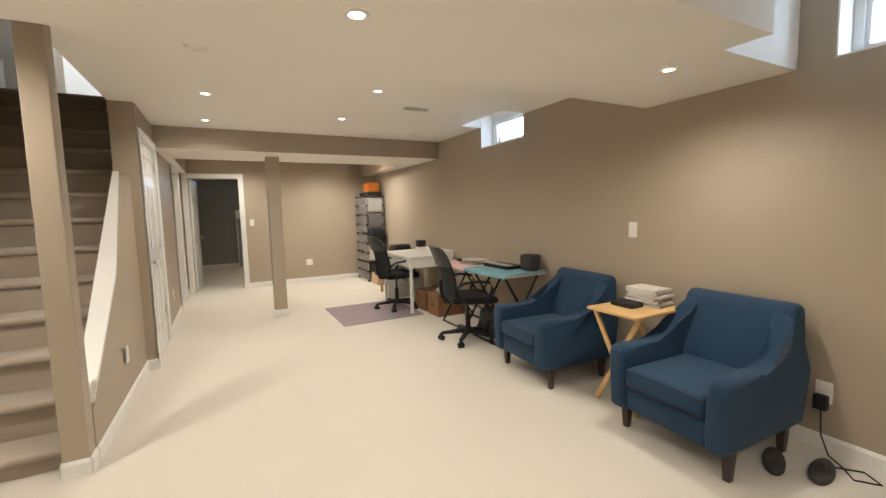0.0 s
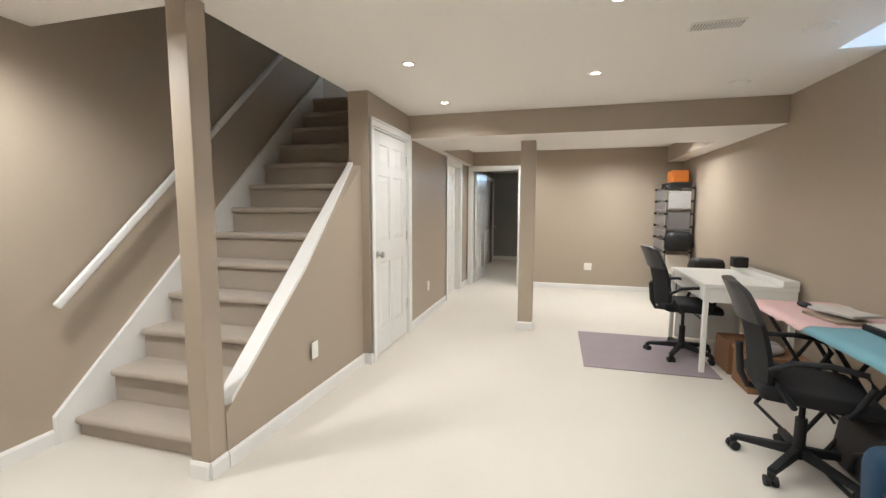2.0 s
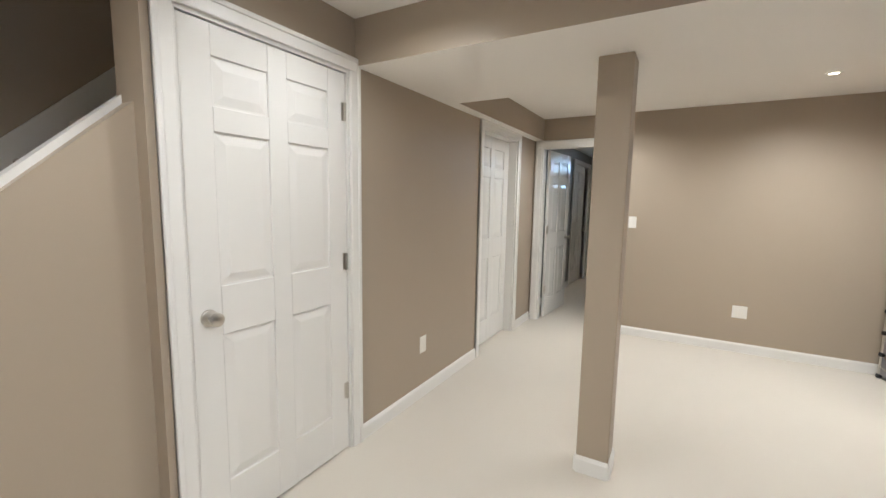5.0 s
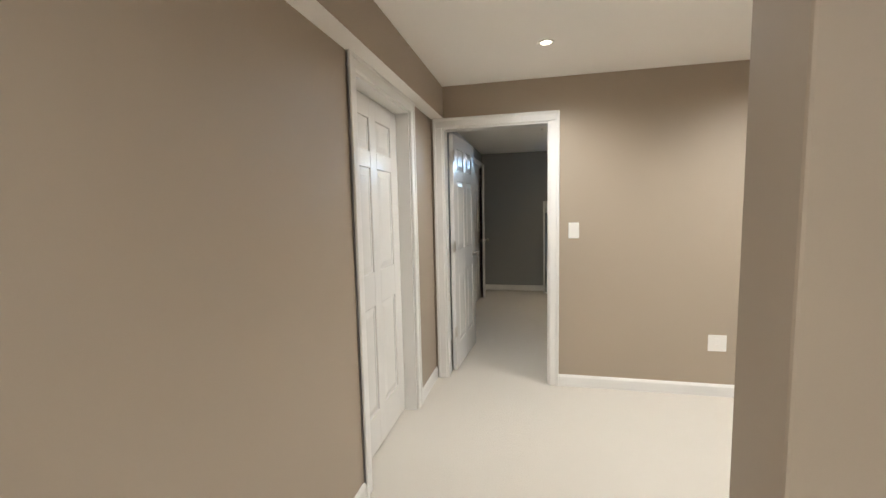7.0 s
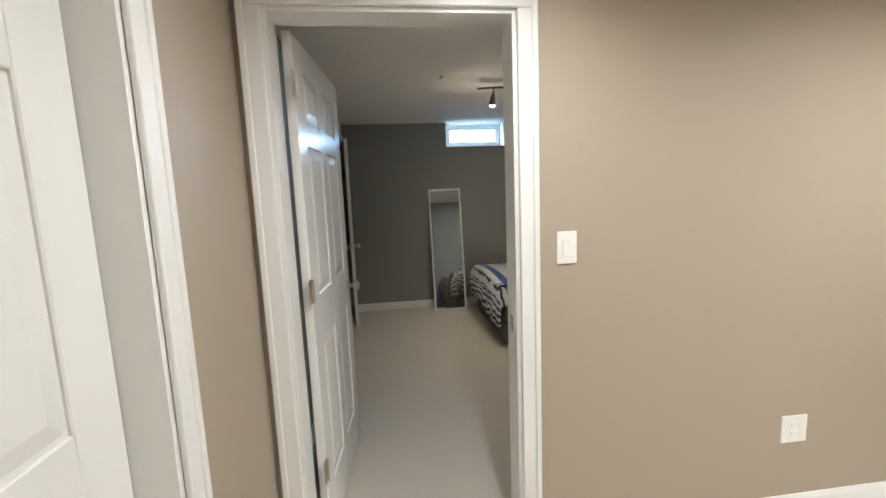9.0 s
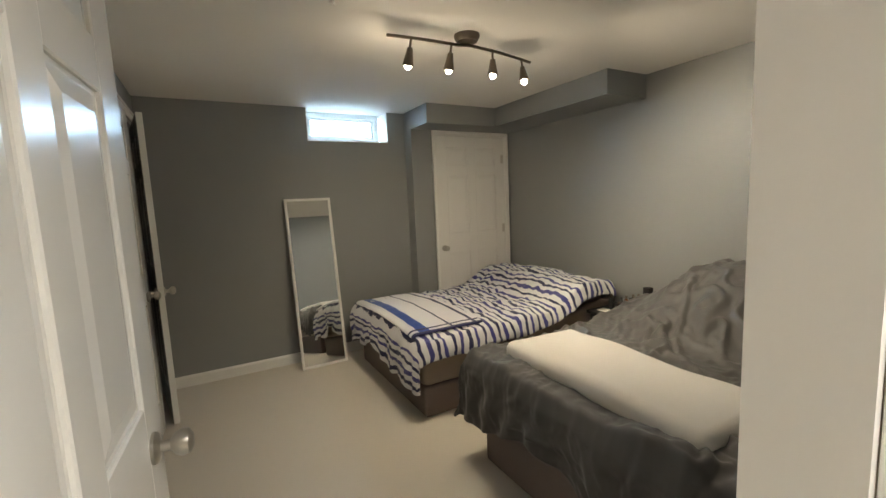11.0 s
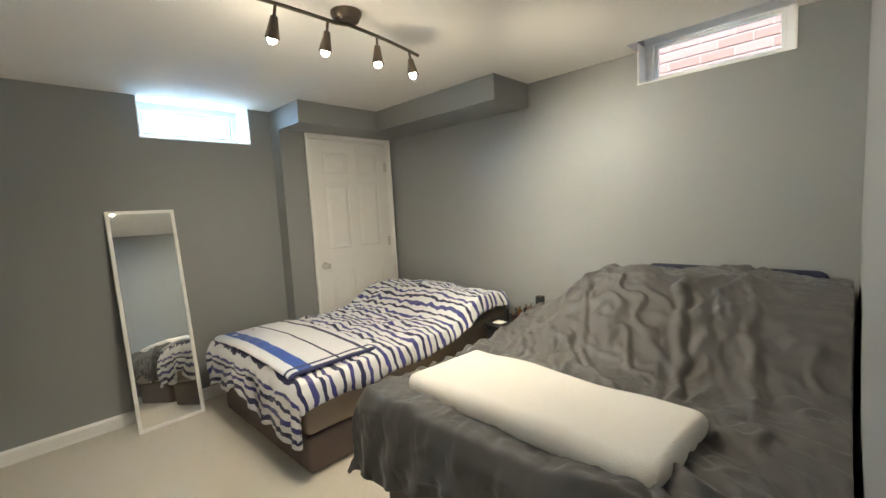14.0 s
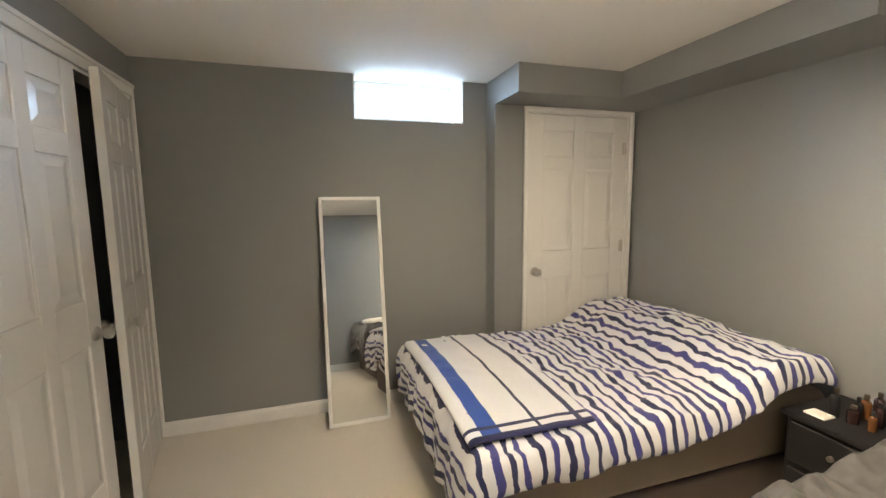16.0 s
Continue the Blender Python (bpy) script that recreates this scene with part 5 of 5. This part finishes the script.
cloth_grid("charcoal_sheet", B2X - 0.01, 2.76, B2Y0 - 0.03, B2Y1 + 0.01, 0.30, 0.0, 0.26, top2, GREYCLOTH, "rumpled charcoal bed sheet hanging over the foot of the bed", "bedspread", wrinkle=0.014, freq=4.2, jag=0.12, flare=0.05, seed=6.0, step=0.0125, thick=0.004, crease=0.036, corner=0.08,
           folds=((2.62, 9.02, 1.55, 8.80, 0.045, 0.045), (2.45, 9.50, 1.70, 9.22, 0.035, 0.035), (2.55, 8.72, 1.50, 8.55, 0.035, 0.05), (2.30, 9.30, 2.05, 8.75, 0.025, 0.03),
                  (2.15, 9.62, 1.62, 9.30, 0.030, 0.025), (2.00, 9.40, 1.60, 9.02, 0.028, 0.025), (2.70, 9.45, 2.20, 9.30, 0.03, 0.04)))
bm = bmesh.new()
add_box(bm, -0.235, 0.215, -0.505, 0.52, 0, 0.098, bevel=0.042, seg=5)
bmesh.ops.subdivide_edges(bm, edges=[e for e in bm.edges if e.calc_length() > 0.2], cuts=14, use_grid_fill=True)
for v in bm.verts:
    v.co += Vector((noise.noise(v.co * 5), noise.noise(v.co * 5 + Vector((3, 0, 0))), 1.1 * noise.noise(v.co * 4 + Vector((0, 7, 0))))) * 0.012
    v.co.z = max(v.co.z, -0.01)
th = single("folded_throw", bm, THROW, "thick cream fleece throw folded on the charcoal bed", "blanket", smooth=True)
th.matrix_world = pose(1.365, 9.235, 0.578, 0, 0, -3)

# leaning mirror
mr = thing("leaning_mirror", "tall narrow mirror in a white frame leaning on the grey wall", "mirror")
MW, MH, f = 0.395, 1.475, 0.022
bm = bmesh.new()
for a in ((0, f, 0, MH), (MW - f, MW, 0, MH), (f, MW - f, 0, f), (f, MW - f, MH - f, MH)):
    add_box(bm, a[0], a[1], 0, 0.022, a[2], a[3], bevel=0.003, seg=2)
part("frame", bm, WHITE, mr)
bm = bmesh.new()
add_box(bm, f - 0.004, MW - f + 0.004, 0.010, 0.014, f - 0.004, MH - f + 0.004)
part("glass", bm, MIRRORM, mr, "silvered glass")
bm = bmesh.new()
add_box(bm, 0.004, MW - 0.004, 0.015, 0.020, 0.004, MH - 0.004)
part("backing", bm, CARDBOARD, mr)
mr.matrix_world = pose(0.486, 11.695, 0.004, -8.2, 0, 1.0)

# nightstand
ns = thing("nightstand", "black nightstand with a drawer between the two beds", "nightstand")
bm = bmesh.new()
add_box(bm, 2.44, 2.82, 9.98, 10.34, 0.0, 0.47, bevel=0.004, seg=1)
part("body", bm, BLACK, ns)
bm = bmesh.new()
add_box(bm, 2.42, 2.83, 9.96, 10.36, 0.471, 0.495, bevel=0.004, seg=2)
part("tabletop", bm, BLACK, ns)
for z0 in (0.06, 0.27):
    bm = bmesh.new()
    add_box(bm, 2.428, 2.44, 10.0, 10.32, z0, z0 + 0.18, bevel=0.003, seg=1)
    dr = part("drawer", bm, BLACK, ns)
    bm = bmesh.new()
    add_cyl(bm, (2.415, 10.16, z0 + 0.10), (2.428, 10.16, z0 + 0.10), 0.012)
    part("knob", bm, STEEL, dr, "nickel knob", True)


def bottle(x, y, r, h, m, label):
    b = thing("bottle", label, "bottle", "toiletries on the nightstand")
    bm = bmesh.new()
    add_lathe(bm, [(r, 0), (r, h * 0.62), (r * 0.85, h * 0.7), (r * 0.4, h * 0.76), (r * 0.4, h * 0.8)], Matrix.Translation((x, y, 0.4955)), 16)
    part("body", bm, m, b, smooth=True)
    bm = bmesh.new()
    add_lathe(bm, [(r * 0.5, 0), (r * 0.5, h * 0.18), (r * 0.4, h * 0.2)], Matrix.Translation((x, y, 0.4955 + h * 0.8)), 12)
    part("cap", bm, BRONZE if r > 0.017 else BLACK, b, smooth=True)


AMBER = mat("amber_glass", (0.13, 0.055, 0.02), 0.15)
DARKGLASS = mat("dark_bottle", (0.03, 0.015, 0.015), 0.2)
for k in range(9):
    bottle(2.56 + 0.055 * (k % 4) + rng.uniform(-0.01, 0.01), 10.12 + 0.06 * (k // 4) + rng.uniform(-0.012, 0.012), rng.uniform(0.013, 0.021), rng.uniform(0.07, 0.13),
           (AMBER, DARKGLASS, BLACK)[k % 3], ("small amber bottle on the nightstand", "small dark glass bottle on the nightstand", "small black bottle on the nightstand")[k % 3])
stuff_box("perfume_box", "tall black box standing on the nightstand", "box", BLACK, 2.70, 2.75, 10.02, 10.07, 0.4955, 0.68, 0.003)
stuff_box("paper_note", "small white paper pad on the nightstand", "paper", PAPER, 2.47, 2.54, 10.22, 10.30, 0.4955, 0.503, 0.001)
stuff_box("bottle_on_floor", "clear plastic bottle with a lime cap", "bottle", SILVERBOX, 2.34, 2.38, 10.12, 10.16, 0.0, 0.18, 0.012)


# ---- bricks of the neighbouring wall seen through the windows ----
BRICKS = [mat("brick_face", c, 0.9, vary=0.15, scale=14, fine=120, bump=0.5) for c in ((0.48, 0.30, 0.25), (0.51, 0.33, 0.28), (0.45, 0.27, 0.22))]
meshes = []
for m in BRICKS:
    bm = bmesh.new()
    add_box(bm, -0.008, 0.0, -0.105, 0.105, -0.031, 0.031, bevel=0.003, seg=1)
    bmesh.ops.recalc_face_normals(bm, faces=bm.faces)
    me = bpy.data.meshes.new("brick")
    bm.to_mesh(me)
    bm.free()
    me.materials.append(m)
    meshes.append(me)
for y_lo, y_hi in ((8.6, 11.4), (3.3, 6.2)):
    for r in range(10):
        k = 0
        yy = y_lo + (0.11 if r % 2 else 0)
        while yy < y_hi:
            b = new("brick", rng.choice(meshes))
            b.parent = nb
            b.location = (3.86, yy, 2.02 + 0.075 * r)
            yy += 0.221
